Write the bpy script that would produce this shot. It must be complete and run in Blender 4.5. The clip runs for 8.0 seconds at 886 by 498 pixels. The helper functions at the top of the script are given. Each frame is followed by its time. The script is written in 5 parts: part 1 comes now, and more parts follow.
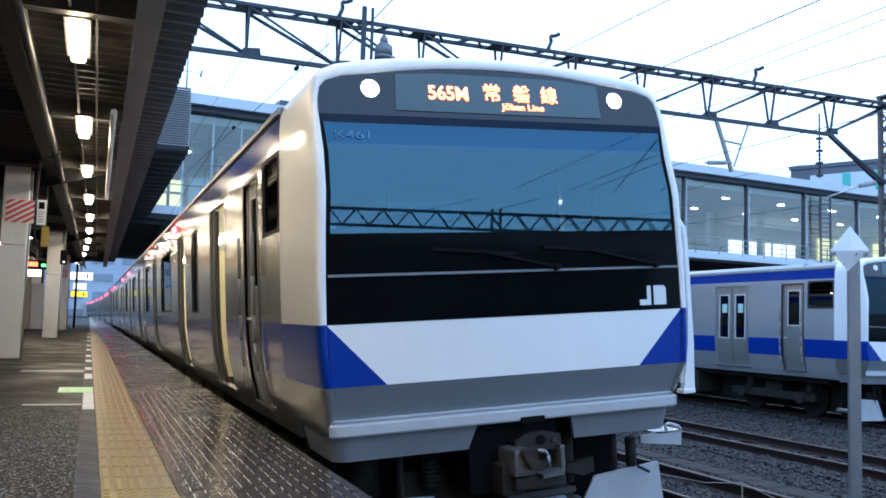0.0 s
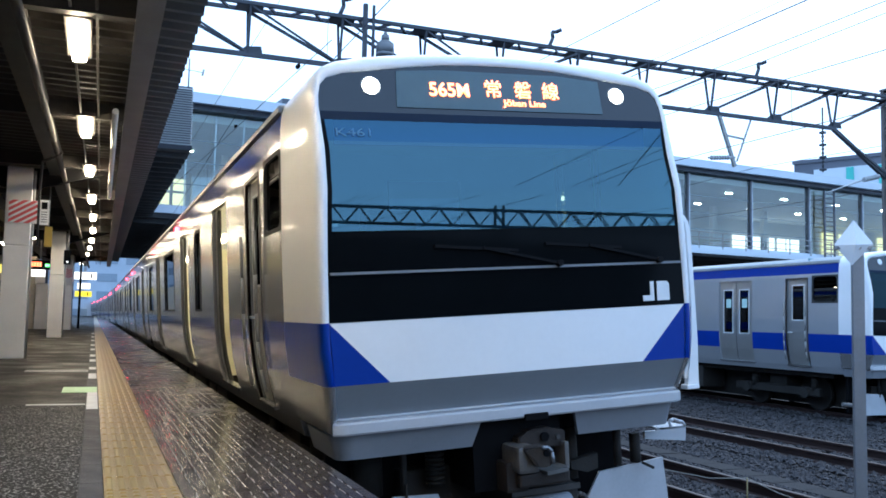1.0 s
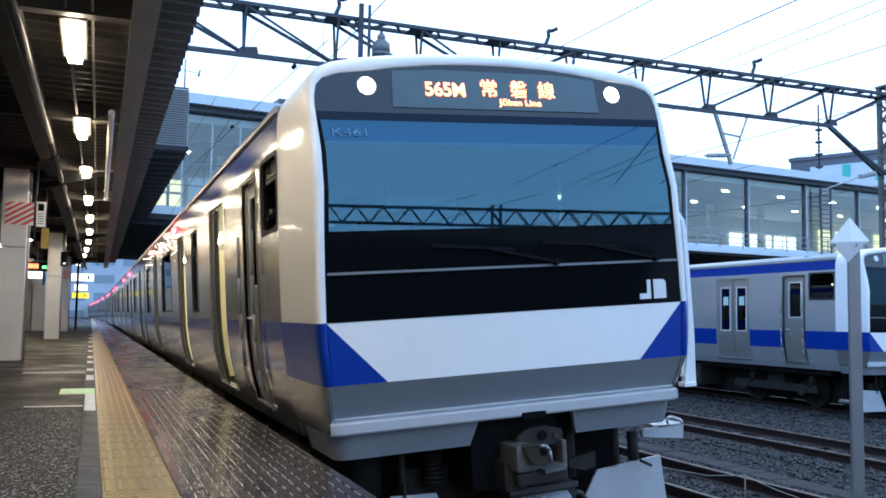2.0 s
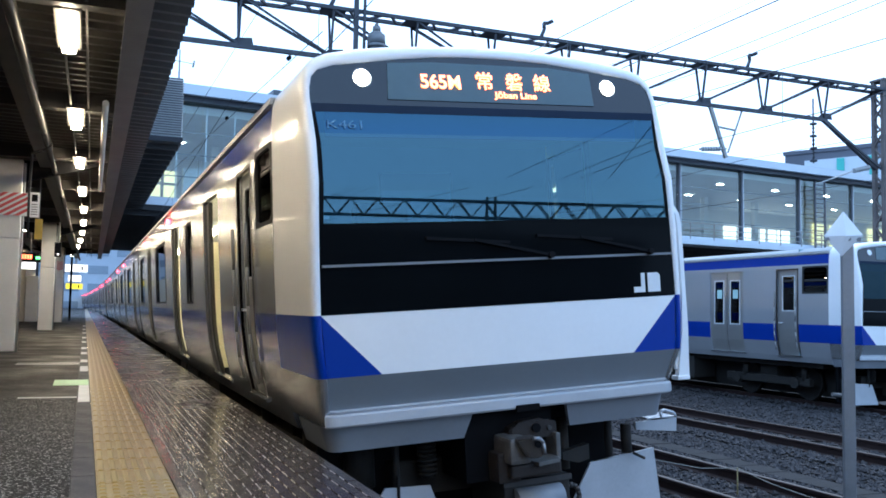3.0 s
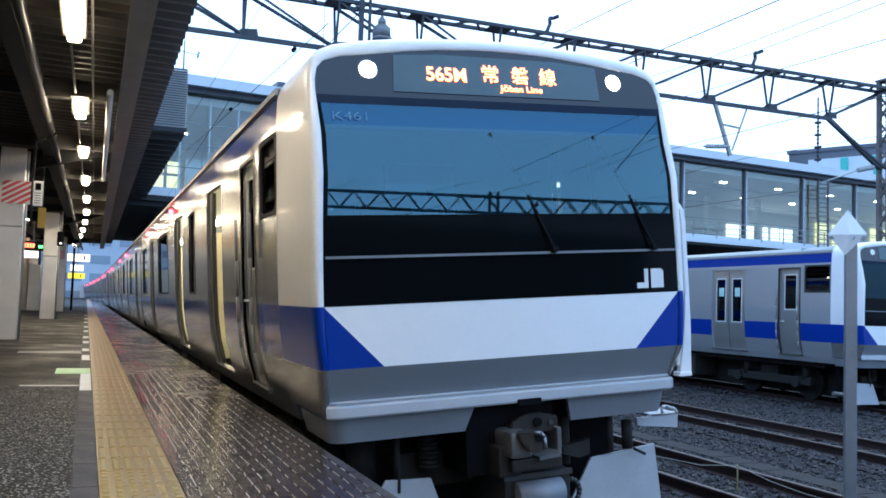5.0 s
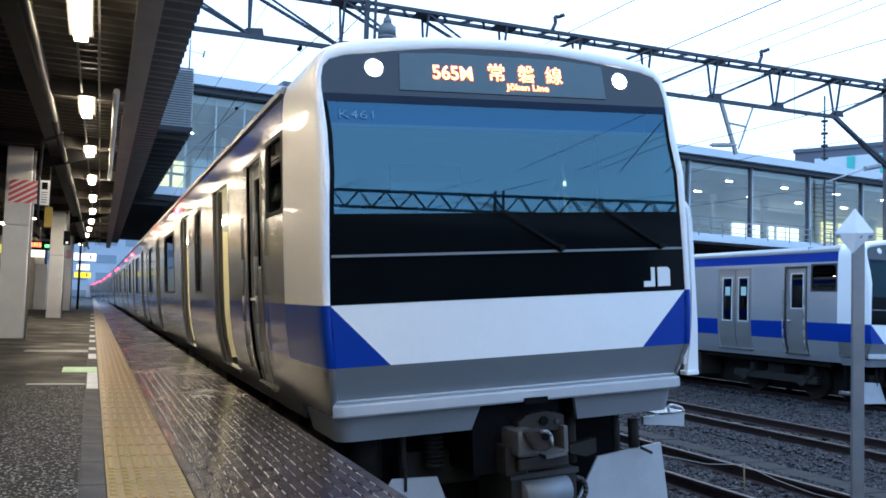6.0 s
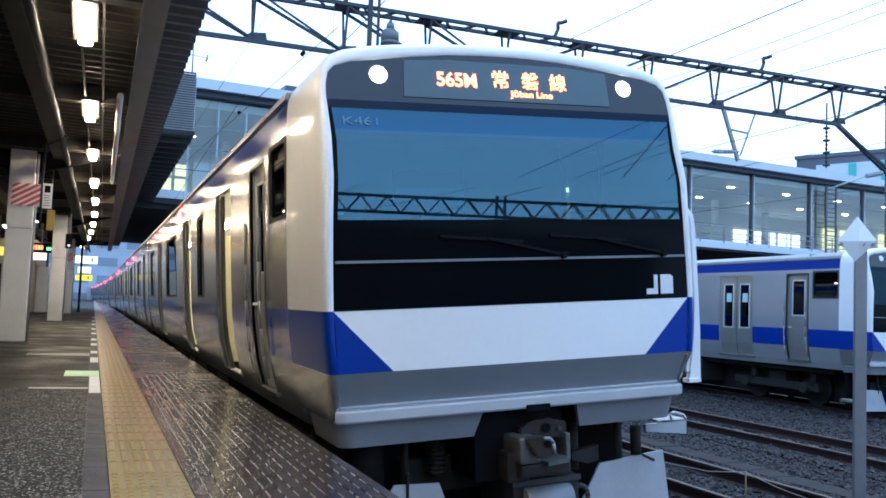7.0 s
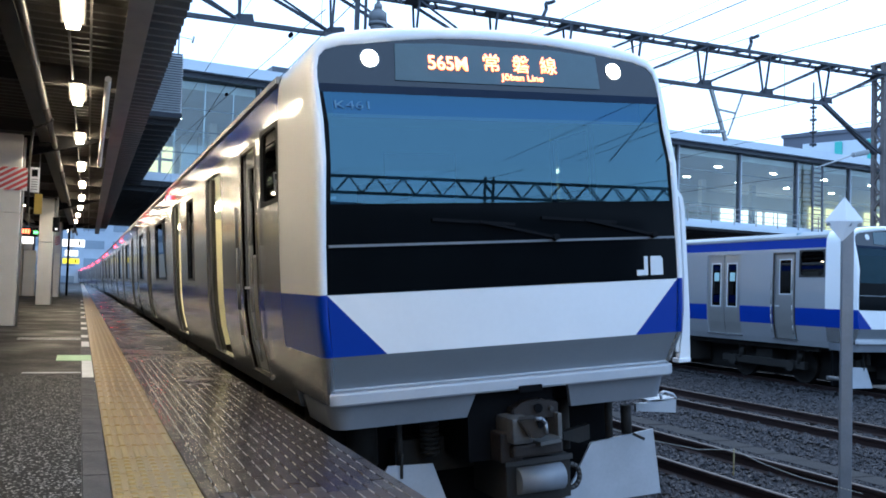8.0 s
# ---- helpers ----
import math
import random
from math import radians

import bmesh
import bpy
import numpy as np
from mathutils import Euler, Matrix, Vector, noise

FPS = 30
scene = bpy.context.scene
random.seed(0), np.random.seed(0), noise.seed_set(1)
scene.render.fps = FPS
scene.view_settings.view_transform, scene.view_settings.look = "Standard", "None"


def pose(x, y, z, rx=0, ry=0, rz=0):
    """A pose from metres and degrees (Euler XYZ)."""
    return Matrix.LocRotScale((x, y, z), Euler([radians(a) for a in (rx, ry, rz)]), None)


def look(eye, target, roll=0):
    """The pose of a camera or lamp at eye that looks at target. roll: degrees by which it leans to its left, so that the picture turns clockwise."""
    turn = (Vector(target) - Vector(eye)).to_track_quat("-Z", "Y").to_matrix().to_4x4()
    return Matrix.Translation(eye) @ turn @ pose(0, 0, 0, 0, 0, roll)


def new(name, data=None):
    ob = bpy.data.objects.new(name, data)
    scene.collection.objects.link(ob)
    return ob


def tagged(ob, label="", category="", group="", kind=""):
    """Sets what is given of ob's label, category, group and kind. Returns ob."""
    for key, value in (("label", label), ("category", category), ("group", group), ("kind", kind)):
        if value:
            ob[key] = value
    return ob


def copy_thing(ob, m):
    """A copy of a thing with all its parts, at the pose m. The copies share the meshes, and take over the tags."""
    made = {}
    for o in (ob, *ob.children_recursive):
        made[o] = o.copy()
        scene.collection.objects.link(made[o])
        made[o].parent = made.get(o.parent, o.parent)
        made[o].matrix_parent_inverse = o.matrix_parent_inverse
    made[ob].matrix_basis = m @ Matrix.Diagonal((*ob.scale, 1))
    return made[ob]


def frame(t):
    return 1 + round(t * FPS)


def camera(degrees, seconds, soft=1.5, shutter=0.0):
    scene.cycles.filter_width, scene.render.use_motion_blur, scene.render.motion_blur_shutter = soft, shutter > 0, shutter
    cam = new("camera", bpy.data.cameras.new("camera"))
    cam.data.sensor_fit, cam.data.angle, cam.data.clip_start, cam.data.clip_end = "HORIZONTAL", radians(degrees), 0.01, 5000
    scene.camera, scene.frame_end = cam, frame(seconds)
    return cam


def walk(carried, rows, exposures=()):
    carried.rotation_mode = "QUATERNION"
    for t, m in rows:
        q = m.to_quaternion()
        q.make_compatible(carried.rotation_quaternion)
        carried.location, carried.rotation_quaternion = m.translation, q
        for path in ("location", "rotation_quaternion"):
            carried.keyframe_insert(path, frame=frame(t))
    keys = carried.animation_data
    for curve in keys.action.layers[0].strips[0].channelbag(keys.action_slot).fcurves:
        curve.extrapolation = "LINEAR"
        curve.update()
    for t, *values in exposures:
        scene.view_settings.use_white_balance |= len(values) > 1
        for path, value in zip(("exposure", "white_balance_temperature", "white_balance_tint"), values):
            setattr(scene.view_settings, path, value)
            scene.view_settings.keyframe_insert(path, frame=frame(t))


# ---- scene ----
cam = camera(52.82, 8.0, soft=1.7, shutter=0.5)
# seconds, place, then the three turns of pose()
PATH = [
    (0.0, -3.034, -5.821, 1.821, 94.686, -1.670, -21.610),
    (0.5, -3.024, -5.808, 1.822, 94.494, -1.584, -21.538),
    (1.0, -3.021, -5.811, 1.822, 94.498, -1.261, -21.359),
    (1.5, -3.020, -5.816, 1.821, 94.537, -1.013, -21.369),
    (3.0, -3.022, -5.821, 1.826, 93.961, -1.110, -21.863),
    (3.5, -3.025, -5.821, 1.820, 93.678, -1.390, -22.082),
    (4.0, -3.023, -5.808, 1.814, 93.682, -1.568, -22.096),
    (4.5, -3.026, -5.811, 1.816, 93.654, -1.793, -21.948),
    (6.0, -3.035, -5.804, 1.811, 93.540, -1.867, -21.446),
    (6.5, -3.039, -5.800, 1.808, 93.712, -1.970, -21.281),
    (7.0, -3.054, -5.806, 1.824, 93.827, -2.170, -21.401),
    (7.5, -3.090, -5.824, 1.844, 93.706, -2.135, -21.603),
    (7.6, -3.092, -5.826, 1.843, 93.750, -2.080, -21.850),
    (7.7, -3.094, -5.828, 1.842, 93.620, -2.000, -22.080),
    (7.8, -3.095, -5.830, 1.841, 93.320, -1.930, -22.140),
    (7.9, -3.096, -5.832, 1.840, 92.870, -1.830, -22.160),
    (8.0, -3.097, -5.833, 1.839, 92.608, -1.766, -22.138),
]

walk(cam, [(t, pose(x, y, z, rx, ry, rz)) for t, x, y, z, rx, ry, rz in PATH])

# ---- light ----
world = bpy.data.worlds.new("overcast_sky")
scene.world = world
world.use_nodes = True
wn, wl = world.node_tree.nodes, world.node_tree.links
sky = wn.new("ShaderNodeTexSky")
sky.sky_type = 'NISHITA'
sky.sun_disc = False
sky.sun_elevation, sky.sun_rotation = radians(55), radians(40)
sky.air_density, sky.dust_density, sky.ozone_density = 1.2, 5.0, 3.0
wl.new(sky.outputs[0], wn["Background"].inputs[0])
wn["Background"].inputs[1].default_value = 0.05
# an even bluish cloud cover over the clear-sky light
cloud = wn.new("ShaderNodeBackground")
cloud.inputs[0].default_value = (0.55, 0.90, 1.46, 1)
cloud.inputs[1].default_value = 1.25
both = wn.new("ShaderNodeAddShader")
wl.new(wn["Background"].outputs[0], both.inputs[0])
wl.new(cloud.outputs[0], both.inputs[1])
wl.new(both.outputs[0], wn["World Output"].inputs[0])
sun = new("sun", bpy.data.lights.new("sun", 'SUN'))
sun.data.energy, sun.data.angle, sun.data.color = 0.5, radians(60), (0.92, 0.97, 1.0)
sun.matrix_world = look((22, 26, 48), (0, 0, 0))
scene.view_settings.exposure = 0.33

# ---- materials ----


def mat(name, color, rough=0.5, metal=0.0, vary=0.15, scale=6.0, fine=60.0, bump=0.0, bump_scale=80.0, coat=0.0, spec=0.5, stretch=(1, 1, 1), rvary=0.0, island=0.0):
    m = bpy.data.materials.new(name)
    m.use_nodes = True
    n, l = m.node_tree.nodes, m.node_tree.links
    b = n["Principled BSDF"]
    b.inputs["Roughness"].default_value, b.inputs["Metallic"].default_value = rough, metal
    b.inputs["Coat Weight"].default_value, b.inputs["Specular IOR Level"].default_value = coat, spec
    b.inputs["Coat Roughness"].default_value = 0.06
    tc = n.new("ShaderNodeTexCoord")
    mp = n.new("ShaderNodeMapping")
    mp.inputs["Scale"].default_value = stretch
    l.new(tc.outputs["Object"], mp.inputs[0])
    big, small = n.new("ShaderNodeTexNoise"), n.new("ShaderNodeTexNoise")
    big.inputs["Scale"].default_value, small.inputs["Scale"].default_value = scale, fine
    big.inputs["Detail"].default_value, small.inputs["Detail"].default_value = 6, 3
    l.new(mp.outputs[0], big.inputs["Vector"])
    l.new(mp.outputs[0], small.inputs["Vector"])
    mixn = n.new("ShaderNodeMath")
    mixn.operation = 'MULTIPLY_ADD'
    l.new(small.outputs[0], mixn.inputs[0])
    mixn.inputs[1].default_value = 0.4
    l.new(big.outputs[0], mixn.inputs[2])
    last = mixn.outputs[0]
    if island:
        oi = n.new("ShaderNodeObjectInfo")
        geo = n.new("ShaderNodeNewGeometry")
        add = n.new("ShaderNodeMath")
        add.operation = 'ADD'
        l.new(oi.outputs["Random"], add.inputs[0])
        l.new(geo.outputs["Random Per Island"], add.inputs[1])
        sc = n.new("ShaderNodeMath")
        sc.operation = 'MULTIPLY_ADD'
        l.new(add.outputs[0], sc.inputs[0])
        sc.inputs[1].default_value = island
        l.new(last, sc.inputs[2])
        last = sc.outputs[0]
    ramp = n.new("ShaderNodeMapRange")
    ramp.inputs[1].default_value, ramp.inputs[2].default_value = 0.3, 1.1 + island
    ramp.inputs[3].default_value, ramp.inputs[4].default_value = 1 - vary, 1 + vary
    l.new(last, ramp.inputs[0])
    mul = n.new("ShaderNodeVectorMath")
    mul.operation = 'SCALE'
    mul.inputs[0].default_value = color
    l.new(ramp.outputs[0], mul.inputs["Scale"])
    l.new(mul.outputs[0], b.inputs["Base Color"])
    if rvary:
        rr = n.new("ShaderNodeMapRange")
        rr.inputs[1].default_value, rr.inputs[2].default_value = 0.45, 0.9
        rr.inputs[3].default_value, rr.inputs[4].default_value = max(rough - rvary, 0.03), rough + rvary
        l.new(mixn.outputs[0], rr.inputs[0])
        l.new(rr.outputs[0], b.inputs["Roughness"])
    if bump:
        bn, bt = n.new("ShaderNodeBump"), n.new("ShaderNodeTexNoise")
        bt.inputs["Scale"].default_value = bump_scale
        l.new(mp.outputs[0], bt.inputs["Vector"])
        bn.inputs["Strength"].default_value, bn.inputs["Distance"].default_value = bump, 0.01
        l.new(bt.outputs[0], bn.inputs["Height"])
        l.new(bn.outputs[0], b.inputs["Normal"])
    return m


def glow(name, color, strength):
    m = bpy.data.materials.new(name)
    m.use_nodes = True
    b = m.node_tree.nodes["Principled BSDF"]
    b.inputs["Base Color"].default_value = (0.6, 0.6, 0.6, 1)
    b.inputs["Emission Color"].default_value = (*color, 1)
    b.inputs["Emission Strength"].default_value = strength
    return m


def pane_material(name, tint, gloss, rough=0.006, sheen=(0.95, 0.97, 1.0), edge=0.9):
    m = bpy.data.materials.new(name)
    m.use_nodes = True
    n, l = m.node_tree.nodes, m.node_tree.links
    n.remove(n["Principled BSDF"])
    t, g, mx = n.new("ShaderNodeBsdfTransparent"), n.new("ShaderNodeBsdfGlossy"), n.new("ShaderNodeMixShader")
    t.inputs[0].default_value = (*tint, 1)
    g.inputs[0].default_value = (*sheen, 1)
    g.inputs["Roughness"].default_value = rough
    fr = n.new("ShaderNodeLayerWeight")
    fr.inputs[0].default_value = 0.5
    pw = n.new("ShaderNodeMath")
    pw.operation = 'POWER'
    pw.inputs[1].default_value = 5.0
    l.new(fr.outputs["Facing"], pw.inputs[0])
    ad = n.new("ShaderNodeMath")
    ad.operation = 'MULTIPLY_ADD'
    ad.use_clamp = True
    ad.inputs[1].default_value = edge
    ad.inputs[2].default_value = 0.04 + gloss
    l.new(pw.outputs[0], ad.inputs[0])
    l.new(ad.outputs[0], mx.inputs[0])
    l.new(t.outputs[0], mx.inputs[1])
    l.new(g.outputs[0], mx.inputs[2])
    l.new(mx.outputs[0], n["Material Output"].inputs[0])
    return m


STEEL = mat("brushed_stainless", (0.40, 0.41, 0.42), 0.19, 0.75, 0.06, 0.8, 6)
# STEEL again, rougher and darker, to keep reflections off the parked cars
DULL_STEEL = mat("dull_stainless", (0.36, 0.375, 0.40), 0.42, 0.45, 0.05, 0.8, 6)
DOOR_STEEL = mat("door_stainless", (0.38, 0.38, 0.37), 0.28, 0.6, 0.06, 1, 8)
WHITE = mat("mask_white", (0.80, 0.81, 0.82), 0.35, 0, 0.05, 1.5, 25, coat=0.25)
BLUE = mat("train_blue", (0.001, 0.034, 0.28), 0.28, 0, 0.08, 2, 30, spec=0.22)
BAND = mat("blue_film_band", (0.006, 0.045, 0.32), 0.13, 0.0, 0.08, 2, 30, coat=0.2, spec=0.4)
PLATE = mat("deflector_paint", (0.42, 0.44, 0.47), 0.45, 0, 0.15, 4, 40)
GREY = mat("mask_grey", (0.25, 0.275, 0.30), 0.35, 0.2, 0.08, 2, 30, coat=0.2)
SKIRT = mat("skirt_grey", (0.20, 0.215, 0.24), 0.4, 0, 0.12, 3, 40)
BUMPER = mat("bumper_white", (0.46, 0.48, 0.51), 0.25, 0, 0.10, 3, 40, coat=0.4)
BLACK = mat("gloss_black", (0.003, 0.004, 0.005), 0.07, 0, 0.2, 2, 30, spec=0.05)
KNUCKLE = mat("worn_knuckle", (0.13, 0.125, 0.12), 0.45, 0.4, 0.4, 9, 70, 0.3, 90)
WIPER = mat("wiper_black", (0.004, 0.004, 0.005), 0.6, 0, 0.1, spec=0.08)
HEAD_PANEL = mat("gloss_head_panel", (0.004, 0.008, 0.016), 0.08, 0, 0.2, 2, 30, spec=0.6)
TRIM = mat("head_cover_matt", (0.020, 0.032, 0.055), 0.8, 0, 0.1, 4, 40, spec=0.02)
MATT_BLACK = mat("matt_black", (0.006, 0.006, 0.007), 0.6, 0, 0.3, 4, 40, spec=0.05)
RUBBER = mat("rubber", (0.02, 0.02, 0.02), 0.7, 0, 0.2)
UNDER = mat("underframe_dirt", (0.016, 0.014, 0.012), 0.8, 0, 0.4, 5, 50, 0.3, 60)
RUST = mat("rusty_iron", (0.026, 0.019, 0.016), 0.65, 0.3, 0.4, 8, 70, 0.4, 90)
CAST = mat("worn_cast_iron", (0.045, 0.041, 0.039), 0.5, 0.3, 0.35, 9, 70, 0.3, 90)
GLASS = pane_material("tinted_windscreen", (0.22, 0.42, 0.52), 0.09, sheen=(0.42, 0.82, 1.0))
GLASS_BAND = pane_material("windscreen_shade_band", (0.10, 0.30, 0.48), 0.09, sheen=(0.27, 0.66, 0.98))
# same glass as GLASS, its darker reflection put into tint and sheen
DARK_GLASS = pane_material("dark_mirror_windscreen", (0.10, 0.18, 0.22), 0.0, sheen=(0.35, 0.62, 0.75))
SIDE_GLASS = pane_material("side_glass", (0.06, 0.07, 0.07), 0.02, edge=0.45)
HALL_GLASS = pane_material("hall_glass", (0.86, 0.92, 0.90), 0.02)
CREAM = mat("cream_panel", (0.72, 0.68, 0.52), 0.4, 0, 0.08)
CAB_BLUE = mat("cab_panel", (0.22, 0.36, 0.42), 0.55, 0, 0.15, 3, 30)
ROOF_GREY = mat("roof_grey", (0.42, 0.44, 0.46), 0.5, 0, 0.15, 2, 30)
ASPHALT = mat("wet_asphalt", (0.0095, 0.0093, 0.0092), 0.5, 0, 0.6, 1.3, 45, 0.35, 60, rvary=0.2, spec=0.08)


def speckled(name, dark, light, size):
    """Coarse asphalt: each stone its own grey, set in dark binder."""
    m = mat(name, dark, 0.6, spec=0.08)
    n, l = m.node_tree.nodes, m.node_tree.links
    tc, vo, rp = n.new("ShaderNodeTexCoord"), n.new("ShaderNodeTexVoronoi"), n.new("ShaderNodeValToRGB")
    vo.inputs["Scale"].default_value = 1 / size
    l.new(tc.outputs["Object"], vo.inputs["Vector"])
    sep = n.new("ShaderNodeSeparateColor")
    l.new(vo.outputs["Color"], sep.inputs[0])
    rp.color_ramp.elements[0].position, rp.color_ramp.elements[1].position = 0.80, 1.0
    rp.color_ramp.elements[0].color, rp.color_ramp.elements[1].color = (*dark, 1), (*light, 1)
    l.new(sep.outputs[0], rp.inputs[0])
    l.new(rp.outputs[0], n["Principled BSDF"].inputs["Base Color"])
    bn = n.new("ShaderNodeBump")
    bn.inputs["Strength"].default_value, bn.inputs["Distance"].default_value = 1.0, 0.008
    l.new(sep.outputs[1], bn.inputs["Height"])
    l.new(bn.outputs[0], n["Principled BSDF"].inputs["Normal"])
    return m


COARSE = speckled("coarse_asphalt", (0.001, 0.001, 0.001), (0.44, 0.44, 0.44), 0.010)
CONCRETE = mat("kerb_concrete", (0.036, 0.038, 0.044), 0.55, 0, 0.25, 4, 60, 0.3, 90, rvary=0.15, spec=0.12)
OLD_CONCRETE = mat("old_concrete", (0.10, 0.098, 0.097), 0.8, 0, 0.3, 2, 30, 0.4, 40)
DOME = mat("tactile_dome", (0.255, 0.170, 0.040), 0.3, 0, 0.12, 3, 40)
YELLOW = mat("tactile_yellow", (0.215, 0.138, 0.034), 0.34, 0, 0.25, 3, 40, 0.12, 60, rvary=0.12, island=0.06)
PAVER = mat("wet_paver", (0.032, 0.023, 0.021), 0.22, 0, 0.55, 1.6, 45, 0.12, 30, spec=0.22, rvary=0.13, island=0.35)
# pale colour for the wet glints drawn along the paver joints
DASH = mat("joint_glint", (0.50, 0.50, 0.50), 0.12, 0, 0.3, 5, 60)
JOINT = mat("paver_joint", (0.03, 0.028, 0.027), 0.16, 0, 0.3, 5, 60, rvary=0.15)
PAINT = mat("line_white", (0.55, 0.57, 0.60), 0.5, 0, 0.25, 9, 70)
GREEN = mat("line_green", (0.42, 0.66, 0.40), 0.5, 0, 0.25, 9, 70)
COLUMN = mat("column_paint", (0.74, 0.72, 0.68), 0.45, 0, 0.10, 2.5, 30, 0.05)
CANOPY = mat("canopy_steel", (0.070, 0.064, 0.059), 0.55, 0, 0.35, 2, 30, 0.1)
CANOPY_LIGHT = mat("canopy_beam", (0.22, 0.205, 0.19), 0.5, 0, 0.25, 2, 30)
PIPE = mat("grey_pipe", (0.30, 0.30, 0.29), 0.4, 0, 0.15)
GANTRY = mat("gantry_steel", (0.055, 0.062, 0.075), 0.6, 0.2, 0.3, 3, 40)
GANTRY_POST = mat("gantry_post_steel", (0.13, 0.11, 0.105), 0.6, 0.2, 0.4, 3, 40)
INSUL = mat("porcelain", (0.40, 0.42, 0.43), 0.25, 0, 0.15)
BALLAST = mat("ballast_stone", (0.021, 0.0193, 0.0213), 0.8, 0, 0.9, 3, 30, 0.5, 40, island=0.6)
GROUND = mat("ballast_ground", (0.015, 0.0135, 0.014), 0.9, 0, 0.6, 1.5, 26, 1.0, 22)
RAIL_SIDE = mat("rail_rust", (0.028, 0.013, 0.011), 0.6, 0.3, 0.35, 3, 50)
RAIL_TOP = mat("rail_head", (0.05, 0.038, 0.032), 0.55, 0.3, 0.25, 3, 50)
SLEEPER = mat("sleeper_concrete", (0.045, 0.04, 0.038), 0.8, 0, 0.3, 3, 40)
POST = mat("galvanised_post", (0.24, 0.25, 0.27), 0.45, 0.6, 0.2, 4, 40)
SIGN_WHITE = mat("sign_white", (0.74, 0.76, 0.78), 0.4, 0, 0.06)
SIGN_RED = mat("sign_red", (0.62, 0.09, 0.10), 0.4, 0, 0.08)
HALL_WHITE = mat("hall_fascia", (0.60, 0.66, 0.72), 0.4, 0, 0.08, 0.6, 8)
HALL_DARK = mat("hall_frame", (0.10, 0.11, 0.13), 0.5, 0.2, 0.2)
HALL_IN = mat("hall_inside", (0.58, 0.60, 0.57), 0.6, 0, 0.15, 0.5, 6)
# near-black, so hall and deck undersides carry their shade in the colour
SLAB = mat("shaded_slab", (0.032, 0.031, 0.032), 0.8, 0, 0.3, 0.5, 6)
LOUVRE = mat("louvre_grey", (0.30, 0.31, 0.32), 0.5, 0.2, 0.12)
SIDING = mat("beige_siding", (0.48, 0.42, 0.32), 0.6, 0, 0.12)
FAR_WALL = mat("far_wall", (0.42, 0.47, 0.53), 0.7, 0, 0.15, 0.3, 4)
FAR_DARK = mat("far_dark_wall", (0.11, 0.12, 0.15), 0.6, 0, 0.1, 0.3, 4)
TEAL = mat("teal_panel", (0.05, 0.50, 0.44), 0.5, 0, 0.1)
ROPE = mat("rope", (0.30, 0.29, 0.26), 0.8, 0, 0.3, 60, 90)
WIRE = mat("wire", (0.05, 0.055, 0.065), 0.6, 0.3, 0.2)
DISPLAY = mat("display_glass", (0.055, 0.10, 0.12), 0.10, 0, 0.1, spec=0.5)
TUBE = glow("fluorescent_tube", (1.0, 0.84, 0.60), 64)
CAR_LIGHT = glow("saloon_light", (1.0, 0.88, 0.55), 40)
HEAD = glow("headlight", (1.0, 0.97, 0.84), 14)
LED = glow("led_amber", (1.0, 0.20, 0.03), 6.0)
RED_LAMP = glow("red_side_lamp", (1.0, 0.02, 0.04), 34)
HALL_LAMP = glow("hall_lamp", (0.95, 1.0, 0.95), 55)
# glow that stands in for daylight and lamplight on hall surfaces
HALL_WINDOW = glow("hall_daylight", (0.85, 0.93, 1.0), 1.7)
HALL_WARM = glow("hall_warm_glow", (0.85, 0.80, 0.36), 1.1)
LED_BOARD = glow("led_red", (1.0, 0.12, 0.03), 4)
LED_BOARD_GREEN = glow("led_green", (0.05, 1.0, 0.2), 2.5)
SIGN_LIT = glow("lit_sign_white", (0.95, 0.98, 1.0), 1.6)
SIGN_YELLOW = glow("lit_sign_yellow", (0.95, 0.80, 0.05), 1.2)

# ---- building helpers ----


def part(name, bm, material, parent=None, label="", smooth=False):
    me = bpy.data.meshes.new(name)
    bmesh.ops.recalc_face_normals(bm, faces=bm.faces)
    bm.to_mesh(me)
    bm.free()
    for m in material if isinstance(material, (list, tuple)) else [material]:
        me.materials.append(m)
    if smooth:
        for poly in me.polygons:
            poly.use_smooth = True
    ob = new(name, me)
    ob.parent = parent
    if label:
        tagged(ob, label)
    return ob


def thing(name, m, label, category, group="", kind=""):
    ob = new(name)
    ob.matrix_basis = m
    return tagged(ob, label, category, group, kind)


def box(bm, x0, x1, y0, y1, z0, z1, mi=0, bevel=0.0):
    v = [bm.verts.new((x, y, z)) for x in (x0, x1) for y in (y0, y1) for z in (z0, z1)]
    fs = [bm.faces.new([v[i] for i in q]) for q in ((0, 1, 3, 2), (4, 6, 7, 5), (0, 4, 5, 1), (2, 3, 7, 6), (0, 2, 6, 4), (1, 5, 7, 3))]
    for f in fs:
        f.material_index = mi
    if bevel:
        edges = list({e for f in fs for e in f.edges})
        bmesh.ops.bevel(bm, geom=edges, offset=bevel, segments=2, affect='EDGES', profile=0.6)
    return bm


def B(*a, **k):
    return box(bmesh.new(), *a, **k)


